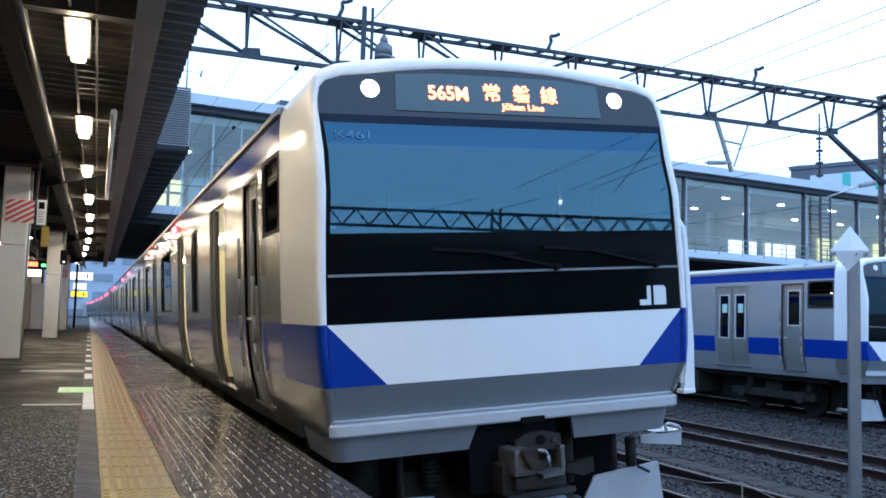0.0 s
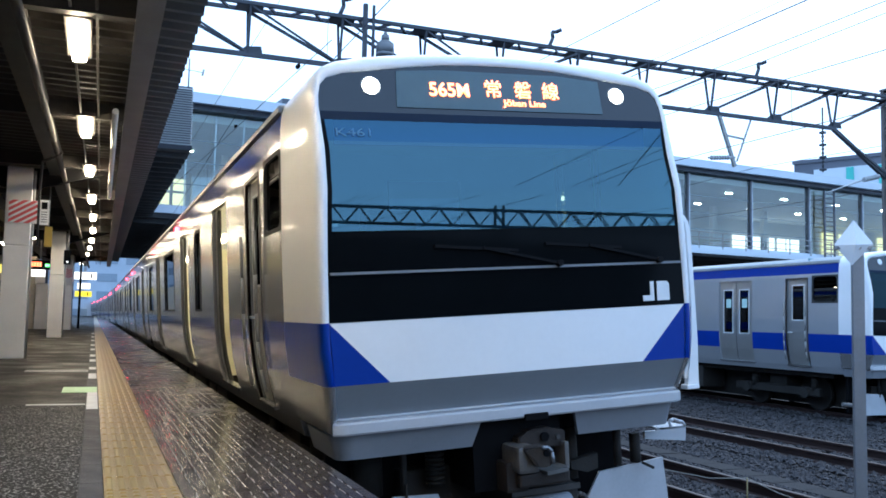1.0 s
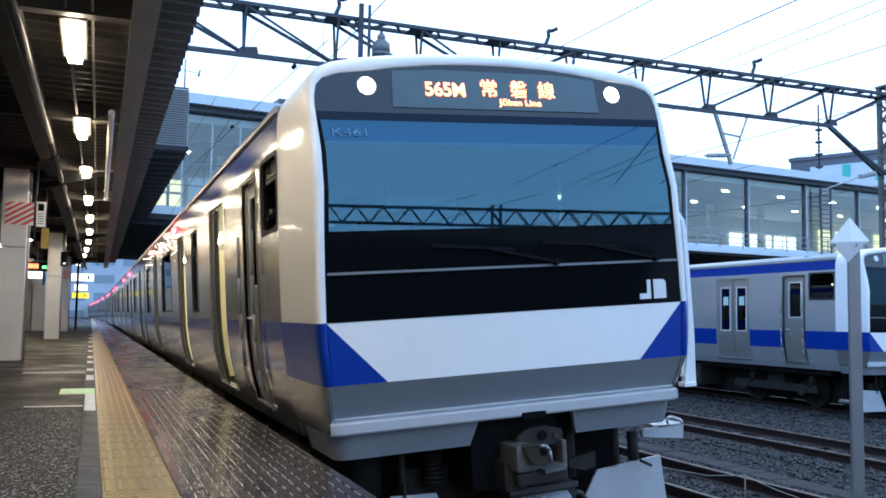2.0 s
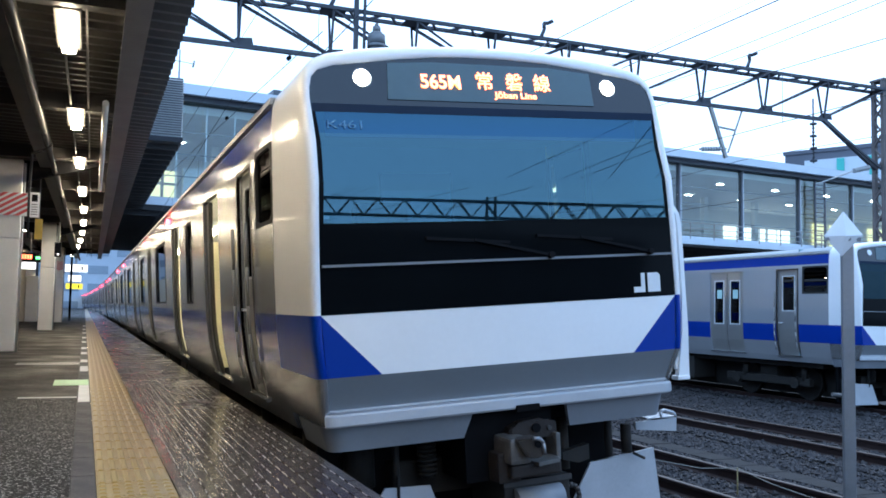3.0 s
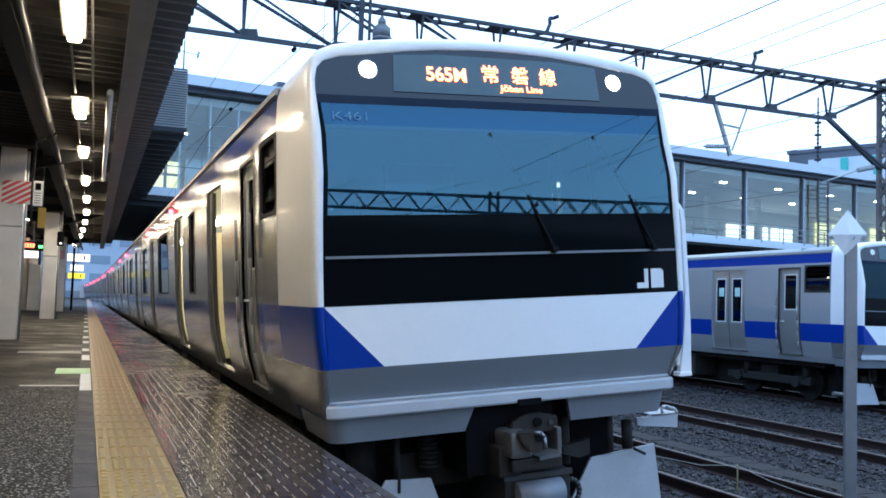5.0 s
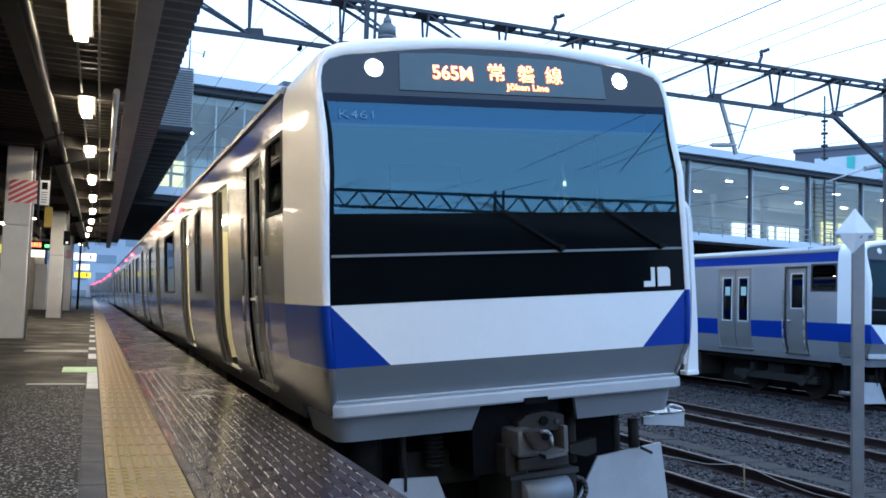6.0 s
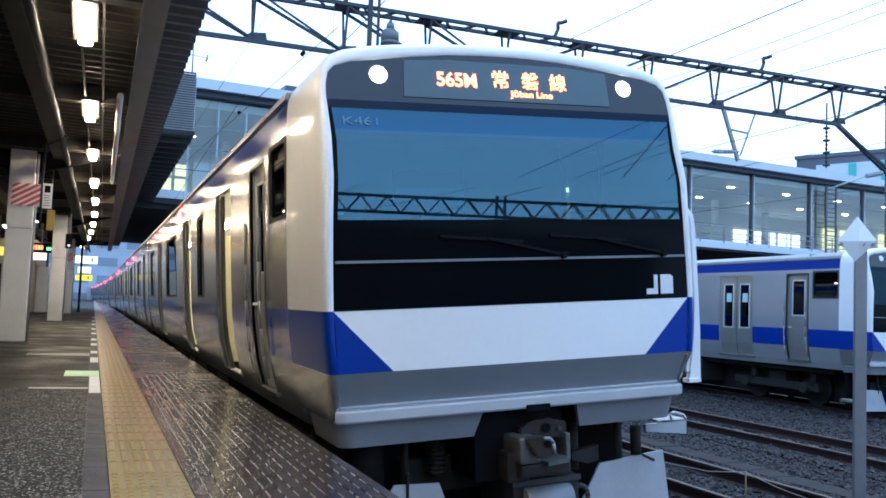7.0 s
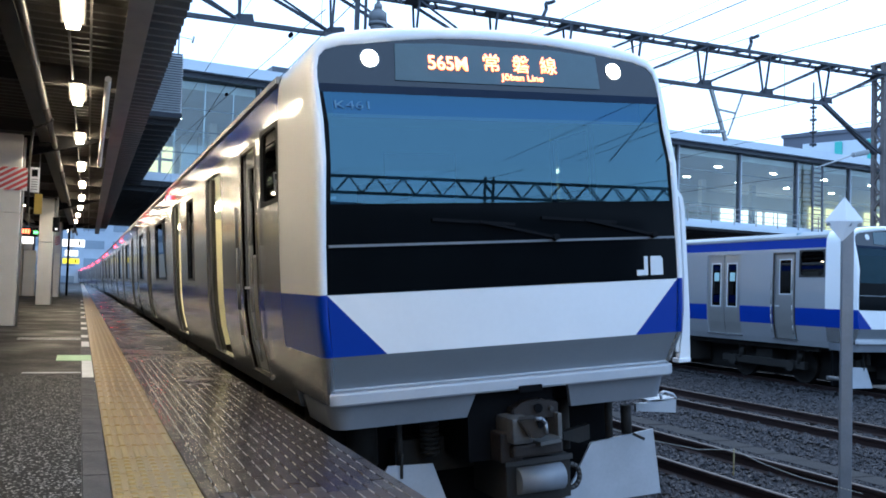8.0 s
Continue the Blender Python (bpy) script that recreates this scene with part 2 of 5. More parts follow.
def bar(bm, p0, p1, w, h=None, mi=0):
    """A square bar from p0 to p1."""
    h = h or w
    p0, p1 = Vector(p0), Vector(p1)
    d = (p1 - p0).normalized()
    side = d.cross(Vector((0, 0, 1)))
    side = side.normalized() if side.length > 0.01 else Vector((1, 0, 0))
    up = side.cross(d)
    v = [bm.verts.new(p + side * w / 2 * a + up * h / 2 * b) for p in (p0, p1) for a, b in ((-1, -1), (1, -1), (1, 1), (-1, 1))]
    for q in ((0, 1, 2, 3), (7, 6, 5, 4), (0, 4, 5, 1), (1, 5, 6, 2), (2, 6, 7, 3), (3, 7, 4, 0)):
        bm.faces.new([v[i] for i in q]).material_index = mi
    return bm


def rod(bm, p0, p1, r0, r1=None, n=12, mi=0):
    r1 = r0 if r1 is None else r1
    p0, p1 = Vector(p0), Vector(p1)
    d = (p1 - p0).normalized()
    a = d.orthogonal().normalized()
    b = d.cross(a)
    rings = [[bm.verts.new(p + (a * math.cos(i * 2 * math.pi / n) + b * math.sin(i * 2 * math.pi / n)) * r) for i in range(n)] for p, r in ((p0, r0), (p1, r1))]
    for i in range(n):
        f = bm.faces.new((rings[0][i], rings[0][(i + 1) % n], rings[1][(i + 1) % n], rings[1][i]))
        f.material_index, f.smooth = mi, True
    bm.faces.new(rings[0][::-1]).material_index = mi
    bm.faces.new(rings[1]).material_index = mi
    return bm


def tube(bm, pts, r, n=8):
    for a, b in zip(pts, pts[1:]):
        rod(bm, a, b, r, n=n)
    return bm


def plate(bm, pts, off, mi=0):
    """A flat polygon made into a plate of thickness off (a vector)."""
    off = Vector(off)
    a = [bm.verts.new(p) for p in pts]
    b = [bm.verts.new(Vector(p) + off) for p in pts]
    n = len(a)
    bm.faces.new(a).material_index = mi
    bm.faces.new(b[::-1]).material_index = mi
    for i in range(n):
        bm.faces.new((a[i], b[i], b[(i + 1) % n], a[(i + 1) % n])).material_index = mi
    return bm


def lettering(name, body, size, material, m, parent, label, width=None, bold=0.0):
    cu = bpy.data.curves.new(name, 'FONT')
    cu.body, cu.size, cu.extrude, cu.offset = body, size, 0.002, bold
    tmp = bpy.data.objects.new(name, cu)
    scene.collection.objects.link(tmp)
    me = bpy.data.meshes.new_from_object(tmp.evaluated_get(bpy.context.evaluated_depsgraph_get()))
    bpy.data.objects.remove(tmp)
    xs = [v.co.x for v in me.vertices]
    if width:
        k = width / (max(xs) - min(xs))
        for v in me.vertices:
            v.co.x = (v.co.x - min(xs)) * k
    me.materials.clear()
    me.materials.append(material)
    ob = new(name, me)
    ob.parent, ob.matrix_basis = parent, m
    return tagged(ob, label)

# ---- trains ----
TILT = -4.24
Z_SIDE = [(0.98, 1.345), (1.12, 1.385), (1.22, 1.405), (1.465, 1.452), (1.75, 1.472), (1.888, 1.475), (2.2, 1.475), (2.65, 1.472), (3.0, 1.468), (3.24, 1.462), (3.32, 1.457), (3.54, 1.440), (3.60, 1.425)]


def half_width(z):
    return float(np.interp(z, [a for a, _ in Z_SIDE], [b for _, b in Z_SIDE]))


def side_skin(sgn, y0, y1, holes):
    """One steel flank with real openings, blue bands by height. holes: (y0, y1, z0, z1)."""
    bm = bmesh.new()
    ys = sorted({y0, y1, *[h[0] for h in holes], *[h[1] for h in holes]})
    zs = sorted({z for z, _ in Z_SIDE} | {h[2] for h in holes} | {h[3] for h in holes})
    solid = {}
    for i in range(len(ys) - 1):
        for j in range(len(zs) - 1):
            cy, cz = (ys[i] + ys[i + 1]) / 2, (zs[j] + zs[j + 1]) / 2
            solid[i, j] = not any(h[0] < cy < h[1] and h[2] < cz < h[3] for h in holes)
    vs = {}

    def v(i, j, k):
        if (i, j, k) not in vs:
            vs[i, j, k] = bm.verts.new((sgn * (half_width(zs[j]) - 0.06 * k), ys[i], zs[j]))
        return vs[i, j, k]

    for (i, j), s in solid.items():
        if not s:
            continue
        zc = (zs[j] + zs[j + 1]) / 2
        mi = 1 if 1.465 < zc < 1.888 or 3.32 < zc < 3.54 else 0
        bm.faces.new((v(i, j, 0), v(i + 1, j, 0), v(i + 1, j + 1, 0), v(i, j + 1, 0))).material_index = mi
        bm.faces.new((v(i, j, 1), v(i, j + 1, 1), v(i + 1, j + 1, 1), v(i + 1, j, 1))).material_index = 2
        for a, b, p, q in ((i - 1, j, (i, j), (i, j + 1)), (i + 1, j, (i + 1, j), (i + 1, j + 1)), (i, j - 1, (i, j), (i + 1, j)), (i, j + 1, (i, j + 1), (i + 1, j + 1))):
            if not solid.get((a, b), False):
                bm.faces.new((v(*p, 0), v(*q, 0), v(*q, 1), v(*p, 1))).material_index = 0
    return bm


def strip(sgn, y0, y1, z0, z1, off, thick, bm=None, mi=0, n=7):
    """A thin curved sheet that follows the flank."""
    bm = bm or bmesh.new()
    rows = []
    for k in range(n + 1):
        z = z0 + (z1 - z0) * k / n
        x = half_width(z) + off
        rows.append([bm.verts.new((sgn * a, y, z)) for a in (x, x - thick) for y in (y0, y1)])
    for a, b in zip(rows, rows[1:]):
        for q in ((a[0], a[1], b[1], b[0]), (a[2], b[2], b[3], a[3]), (a[0], b[0], b[2], a[2]), (a[1], a[3], b[3], b[1])):
            bm.faces.new(q).material_index = mi
    bm.faces.new((rows[0][0], rows[0][2], rows[0][3], rows[0][1])).material_index = mi
    bm.faces.new((rows[-1][0], rows[-1][1], rows[-1][3], rows[-1][2])).material_index = mi
    return bm


def ring_frame(sgn, y0, y1, z0, z1, w, off, thick, bm=None):
    bm = bm or bmesh.new()
    strip(sgn, y0 - w, y0, z0 - w, z1 + w, off, thick, bm)
    strip(sgn, y1, y1 + w, z0 - w, z1 + w, off, thick, bm)
    strip(sgn, y0, y1, z1, z1 + w, off, thick, bm, n=1)
    strip(sgn, y0, y1, z0 - w, z0, off, thick, bm, n=1)
    return bm


def roof(y0, y1):
    bm = bmesh.new()
    xs = [1.425, 1.36, 1.22, 1.0, 0.7, 0.35, 0, -0.35, -0.7, -1.0, -1.22, -1.36, -1.425]
    zz = [3.60, 3.66, 3.70, 3.735, 3.765, 3.785, 3.79, 3.785, 3.765, 3.735, 3.70, 3.66, 3.60]
    rows = [[bm.verts.new((x, y, z - d)) for x, z in zip(xs, zz)] for y, d in ((y0, 0), (y1, 0), (y1, 0.06), (y0, 0.06))]
    for k in range(4):
        a, b = rows[k], rows[(k + 1) % 4]
        for i in range(len(xs) - 1):
            bm.faces.new((a[i], a[i + 1], b[i + 1], b[i])).smooth = True
    return bm


def passenger_door(car, sgn, y0, y1, is_open):
    if is_open:
        bm = bmesh.new()
        strip(sgn, y1 - 0.40, y1 - 0.33, 1.13, 3.2, -0.025, 0.04, bm)
        leaf = part("door_leaf", strip(sgn, y1 - 0.33, y1 + 0.10, 1.13, 3.2, -0.045, 0.03), SHADED_STEEL, car)
        part("rubber_edge", bm, RUBBER, leaf)
        part("door_leaf", strip(sgn, y0 - 0.12, y0 + 0.05, 1.13, 3.2, -0.03, 0.03), DOOR_STEEL, car)
    else:
        mid = (y0 + y1) / 2
        for a, b in ((y0, mid - 0.012), (mid + 0.012, y1)):
            wy0, wy1 = (a + 0.17, b - 0.13) if a < mid - 0.1 and b < mid else (a + 0.13, b - 0.17)
            bm = bmesh.new()
            strip(sgn, a, wy0, 1.13, 3.22, -0.035, 0.03, bm)
            strip(sgn, wy1, b, 1.13, 3.22, -0.035, 0.03, bm)
            strip(sgn, wy0, wy1, 1.13, 1.86, -0.035, 0.03, bm)
            strip(sgn, wy0, wy1, 2.98, 3.22, -0.035, 0.03, bm, n=1)
            leaf = part("door_leaf", bm, DOOR_STEEL, car)
            part("door_window", strip(sgn, wy0, wy1, 1.86, 2.98, -0.05, 0.006), SIDE_GLASS, leaf)
            part("window_frame", ring_frame(sgn, wy0, wy1, 1.86, 2.98, 0.025, -0.03, 0.012), SIGN_WHITE, leaf)
            part("sticker", strip(sgn, (wy0 + wy1) / 2 - 0.1, (wy0 + wy1) / 2 + 0.1, 2.52, 2.75, -0.046, 0.003, n=1), TEAL_STICKER, leaf)
        part("rubber_edge", strip(sgn, mid - 0.012, mid + 0.012, 1.13, 3.2, -0.045, 0.02), RUBBER, car)
    part("door_sill", strip(sgn, y0 - 0.04, y1 + 0.04, 1.09, 1.12, 0.02, 0.07, n=1), STEEL, car, "bright worn metal door sill")


# door steel with its dark reflection put into the colour
SHADED_STEEL = mat("shaded_door_edge", (0.10, 0.085, 0.075), 0.35, 0.7, 0.1, 1, 8)
TEAL_STICKER = mat("sticker", (0.45, 0.68, 0.66), 0.5)


def bogie(car, y):
    b = bmesh.new()
    for s in (-1, 1):
        box(b, s * 0.93 - 0.07, s * 0.93 + 0.07, y - 1.5, y + 1.5, 0.36, 0.56, bevel=0.03)
        for d in (-1.05, 1.05):
            rod(b, (s * 0.93, y + d, 0.44), (s * 1.06, y + d, 0.44), 0.14)
            rod(b, (s * 0.93, y + d - 0.25, 0.5), (s * 0.93, y + d - 0.25, 0.85), 0.09)
    box(b, -0.9, 0.9, y - 0.3, y + 0.3, 0.4, 0.8)
    o = part("bogie", b, UNDER, car)
    for d in (-1.05, 1.05):
        w = bmesh.new()
        for s in (-1, 1):
            rod(w, (s * 0.48, y + d, 0.43), (s * 0.60, y + d, 0.43), 0.43, n=24)
        rod(w, (-0.5, y + d, 0.43), (0.5, y + d, 0.43), 0.08)
        part("wheelset", w, UNDER, o)


def car_shell(car, y0, y1, doors, windows, open_side, lay=None):
    lead = lay is not None
    for sgn in (-1, 1):
        holes = [(d, d + 1.32, 1.125, 3.22) for d in doors] + [(a, b, 2.0, 3.1) for a, b in windows]
        if lead:
            holes += [(*lay["cab"], 2.64, 3.25), (*lay["crew"], 1.125, 3.22)]
        part("body_side", side_skin(sgn, y0, y1, holes), [STEEL if open_side else DULL_STEEL, BAND if open_side else BLUE, CREAM], car)
        for d in doors:
            passenger_door(car, sgn, d, d + 1.32, sgn == open_side)
        for a, b in windows:
            g = part("window_pane", strip(sgn, a, b, 2.0, 3.1, -0.03, 0.006, n=3), SIDE_GLASS, car)
            part("window_frame", ring_frame(sgn, a, b, 2.0, 3.1, 0.03, 0.004, 0.03), RUBBER, g)
        part("rain_gutter", strip(sgn, y0, y1, 3.56, 3.615, 0.03, 0.05, n=1), PIPE, car)
        part("door_step_beam", strip(sgn, y0 + 0.7, y1, 0.96, 1.0, -0.02, 0.08, n=1), MATT_BLACK, car)
    part("roof", roof(y0, y1), ROOF_GREY, car)
    part("floor", B(-1.3, 1.3, y0 + 0.02, y1 - 0.02, 1.0, 1.1), MATT_BLACK, car)
    part("ceiling", B(-1.35, 1.35, y0 + (1.9 if lead else 0.02), y1 - 0.02, 3.3, 3.34), SIGN_WHITE, car)
    for s in (-0.55, 0.55):
        part("ceiling_light", B(s - 0.06, s + 0.06, y0 + 3, y1 - 0.6, 3.26, 3.295), CAR_LIGHT if open_side else SIGN_WHITE, car)
    for y in (y0 + 0.02, y1 - 0.06):
        if not (lead and y < 5):
            part("end_wall", B(-1.37, 1.37, y, y + 0.04, 1.1, 3.6), STEEL, car)
    u = bmesh.new()
    rnd = random.Random(4)
    box(u, -1.15, 1.15, y0 + 0.5, y1 - 0.3, 0.85, 0.995)
    # solid core added to keep bright ground from showing under the car
    box(u, -0.42, 0.42, y0 + 0.4, y1 - 0.3, 0.12, 0.86)
    y = y0 + 5.2
    while y < y1 - 5.6:
        w = rnd.uniform(0.7, 1.8)
        for s in (-1, 1):
            box(u, min(s * 0.5, s * 1.25), max(s * 0.5, s * 1.25), y, y + w, rnd.uniform(0.28, 0.5), 0.9, bevel=0.02)
        y += w + rnd.uniform(0.15, 0.5)
    part("underframe_gear", u, UNDER, car)
    for y in (y0 + 2.6, y1 - 3.0):
        bogie(car, y)
    for s in (-1, 1):
        for d in doors[1:3]:
            part("side_lamp", strip(s, d + 1.9, d + 2.05, 3.39, 3.47, 0.035, 0.03, n=1), RED_LAMP if s == open_side else SIGN_RED, car, "red door-open side lamp")
    # handrails and seats that the open doors show
    for d in doors:
        for s in (-1, 1):
            for yy in (d - 0.16, d + 1.46):
                part("grab_pole", rod(bmesh.new(), (s * 0.98, yy, 1.1), (s * 0.98, yy, 3.3), 0.016, n=8), PIPE, car)
                part("partition", B(min(s * 0.98, s * 1.37), max(s * 0.98, s * 1.37), yy - 0.015, yy + 0.015, 1.15, 2.75), CREAM, car)
    for a, b in zip(doors, doors[1:]):
        for s in (-1, 1):
            part("bench_seat", B(min(s * 0.9, s * 1.36), max(s * 0.9, s * 1.36), a + 1.6, b - 0.25, 1.2, 1.55, bevel=0.05), BLUE, car)


# outline of the moulded front, from the lower edge to the crown (half)
OUT = [(1.412, 1.13), (1.422, 1.215), (1.462, 1.465), (1.484, 1.70), (1.489, 1.888), (1.490, 2.21), (1.487, 2.5), (1.480, 2.8), (1.472, 3.1), (1.466, 3.30), (1.460, 3.42), (1.448, 3.53), (1.418, 3.62), (1.355, 3.69), (1.25, 3.738), (1.05, 3.782), (0.8, 3.812), (0.5, 3.835), (0.2, 3.849), (0.0, 3.851)]
# inner edge of the white surround from the top of the windscreen on
RIM = [(1.387, 3.08), (1.396, 3.26), (1.402, 3.38), (1.397, 3.46), (1.378, 3.54), (1.330, 3.592), (1.21, 3.632), (0.98, 3.664), (0.73, 3.698), (0.46, 3.727), (0.19, 3.740), (0.0, 3.743)]
CROWN = 3.742


def rake(z):
    return float(np.interp(z, [1.13, 1.20, 1.465, 2.80, 3.9], [0.13, 0.13, 0.0, 0.0, 0.245]))


def inset(d):
    """The outline moved inwards: 0 gives the outer edge, 0.066 the rim of the dark front."""
    low = len(OUT) - len(RIM)
    pts = []
    for i, (x, z) in enumerate(OUT):
        if i < low:
            g = 1 + 0.35 * min(max((z - 1.9) / 1.2, 0), 1)
            pts.append((x * (1 - d * g / 1.45), z))
        else:
            k = d / 0.066
            pts.append((x + (RIM[i - low][0] - x) * k, z + (RIM[i - low][1] - z) * k))
    return pts


def face_width(z, d):
    p = inset(d)
    return float(np.interp(z, [b for _, b in p], [a for a, _ in p]))


def face_rows(bm, z0, z1, d, y, mi=0, thick=0.0):
    """The part of the front between two heights, inside the outline inset by d."""
    zs = sorted({z0, z1} | {b for _, b in inset(d) if z0 < b < z1} | {z for z in np.arange(2.25, 3.5, 0.07) if z0 < z < z1})
    prev = None
    for z in zs:
        w = face_width(z, d)
        row = [bm.verts.new((x, rake(z) + y, z)) for x in (-w, -w / 2, 0, w / 2, w)]
        if prev:
            for i in range(4):
                f = bm.faces.new((prev[i], prev[i + 1], row[i + 1], row[i]))
                f.material_index, f.smooth = mi, True
        prev = row
    return bm


def corner_path(hw, y0, r, back):
    """Plan of the left half of the foot: flank, corner, front; with outward normals."""
    out = [(-hw, back, -1, 0), (-hw, y0 + r, -1, 0)]
    for k in range(1, 14):
        a = k / 14 * math.pi / 2
        out.append((-hw + r - r * math.cos(a), y0 + r - r * math.sin(a), -math.cos(a), -math.sin(a)))
    out += [(-hw + r, y0, 0, -1), (-0.9, y0, 0, -1), (-0.45, y0, 0, -1), (-0.01, y0, 0, -1)]
    return out


def front_mask(car, back, lit):
    bm = bmesh.new()
    rings = [(back, 0.008, 0.0), (0.35, 0.006, 1), (0.12, 0.004, 1), (0.055, 0.006, 1), (0.02, 0.014, 1), (0.004, 0.026, 1), (0.0, 0.062, 1), (0.012, 0.066, 1)]
    loops = []
    for y, d, k in rings:
        p = inset(d)
        full = [(-x, z) for x, z in p] + [(x, z) for x, z in p[-2::-1]]
        loops.append([bm.verts.new((x, y + rake(z) * k, z)) for x, z in full])
    n = len(loops[0])
    for a, b in zip(loops, loops[1:]):
        for i in range(n - 1):
            f = bm.faces.new((a[i], a[i + 1], b[i + 1], b[i]))
            zc = (a[i].co.z + a[i + 1].co.z) / 2
            f.material_index = 2 if zc < 1.465 else 1 if zc < 1.888 else 0
            f.smooth = True
    part("front_mask", bm, [WHITE, BLUE, STEEL], car, "moulded white front surround with a blue corner")
    w0, w1, wt = face_width(1.888, 0.066), face_width(1.465, 0.066), 1.012
    y = 0.012
    part("white_panel", plate(bmesh.new(), [(-w0, y, 1.884), (w0, y, 1.884), (wt, y, 1.465), (-wt, y, 1.465)], (0, 0.03, 0)), WHITE, car)
    for s in (-1, 1):
        part("blue_panel", plate(bmesh.new(), [(s * w0, y, 1.884), (s * w1, y, 1.465), (s * wt, y, 1.465)], (0, 0.03, 0)), BLUE, car)
    part("grey_panel", face_rows(bmesh.new(), 1.20, 1.465, 0.066, 0.012), GREY, car)
    # bumper ledge and valances, carried round the corners to the flanks
    b = bmesh.new()
    half = corner_path(1.425, 0.105, 0.11, 0.9)[9:]
    path = half + [(-x, y, -nx, ny) for x, y, nx, ny in half[::-1]]
    prof = [(-0.07, 1.240), (-0.004, 1.236), (0.002, 1.230), (0.002, 1.222), (-0.012, 1.218), (-0.012, 1.212), (0.020, 1.209), (0.032, 1.196), (0.032, 1.134), (0.022, 1.121), (-0.07, 1.116)]
    rows = [[b.verts.new((x + nx * d, y + ny * d, z)) for d, z in prof] for x, y, nx, ny in path]
    for r, q in zip(rows, rows[1:]):
        for i in range(len(prof) - 1):
            b.faces.new((r[i], r[i + 1], q[i + 1], q[i]))
    part("bumper_ledge", b, BUMPER, car, "pale ledge round the foot of the front")
    for s, inner, lean in ((-1, 0.305, 0.06), (1, 0.465, 0.045)):
        b = bmesh.new()
        top = [(x, y, nx, ny) for x, y, nx, ny in corner_path(1.40, 0.13, 0.15, 0.9) if x <= -inner] + [(-inner, 0.13, 0, -1)]
        rows = []
        for k, (x, y, nx, ny) in enumerate(top):
            dx = -lean if k == len(top) - 1 else 0
            x2, y2 = x - nx * 0.045 + dx, y - ny * 0.045
            rows.append([b.verts.new((-s * px, py, pz)) for px, py, pz in ((x, y, 1.116), (x2, y2, 0.942), (x2 - nx * 0.04, y2 - ny * 0.04, 0.942), (x - nx * 0.04, y - ny * 0.04, 1.116))])
        for r, q in zip(rows, rows[1:]):
            for i in range(4):
                b.faces.new((r[i], r[(i + 1) % 4], q[(i + 1) % 4], q[i]))
        b.faces.new(rows[0])
        b.faces.new(rows[-1][::-1])
        part("valance", b, SKIRT, car, "grey valance under the ledge")
    # dark front
    part("black_panel", face_rows(bmesh.new(), 1.888, 2.205, 0.066, 0.010), BLACK, car)
    part("wiper_ledge", plate(bmesh.new(), [(-1.40, -0.006, 2.205), (1.40, -0.006, 2.205), (1.40, -0.006, 2.222), (-1.40, -0.006, 2.222)], (0, 0.03, 0)), SKIRT, car)
    # black panel stands in for the dark reflection low in the glass
    part("dark_reflection_panel", face_rows(bmesh.new(), 2.222, 2.50, 0.066, 0.012), BLACK, car)
    part("windscreen", face_rows(bmesh.new(), 2.50, 3.13, 0.090, 0.012), GLASS if lit else DARK_GLASS, car, "large blue-tinted windscreen")
    part("shade_band", face_rows(bmesh.new(), 3.13, 3.34, 0.090, 0.012), GLASS_BAND if lit else DARK_GLASS, car, "deeper blue shade band of the windscreen")
    for s in (-1, 1):
        b = bmesh.new()
        for za, zb in zip(np.linspace(2.5, 3.34, 7), np.linspace(2.5, 3.34, 7)[1:]):
            q = [(s * face_width(za, 0.066), za), (s * face_width(za, 0.092), za), (s * face_width(zb, 0.092), zb), (s * face_width(zb, 0.066), zb)]
            b.faces.new([b.verts.new((x, rake(z) + 0.011, z)) for x, z in q])
        part("windscreen_edge", b, BLACK, car)
    # matt strip added to cover a stray bright line over the glass
    part("head_cover", face_rows(bmesh.new(), 3.285, 3.345, 0.066, 0.010), TRIM, car)
    part("head_panel", face_rows(bmesh.new(), 3.34, CROWN, 0.066, 0.012), HEAD_PANEL, car)


def cab_inside(car):
    part("cab_back_wall", B(-1.38, 1.38, 1.90, 1.94, 1.1, 3.7), CAB_BLUE, car)
    part("cab_desk", B(-1.36, 1.36, 0.12, 0.75, 1.9, 2.42, bevel=0.04), MATT_BLACK, car)
    part("cab_ceiling", B(-1.30, 1.30, 0.35, 1.9, 3.34, 3.37), CAB_BLUE, car)
    # added baffle, keeps headlight spill out of the windscreen
    part("header_baffle", B(-1.33, 1.33, rake(3.345) + 0.03, 0.36, 3.325, 3.345), CAB_BLUE, car)
    part("sun_blind", B(-1.28, 1.28, 0.22, 0.24, 3.13, 3.42), mat("blind_blue", (0.008, 0.07, 0.22), 0.5), car)
    part("cab_back_window", B(-0.35, 0.35, 1.885, 1.90, 2.45, 3.1), SIDE_GLASS, car)
    part("driver_seat", B(-0.85, -0.40, 1.0, 1.2, 1.9, 2.75, bevel=0.06), MATT_BLACK, car)


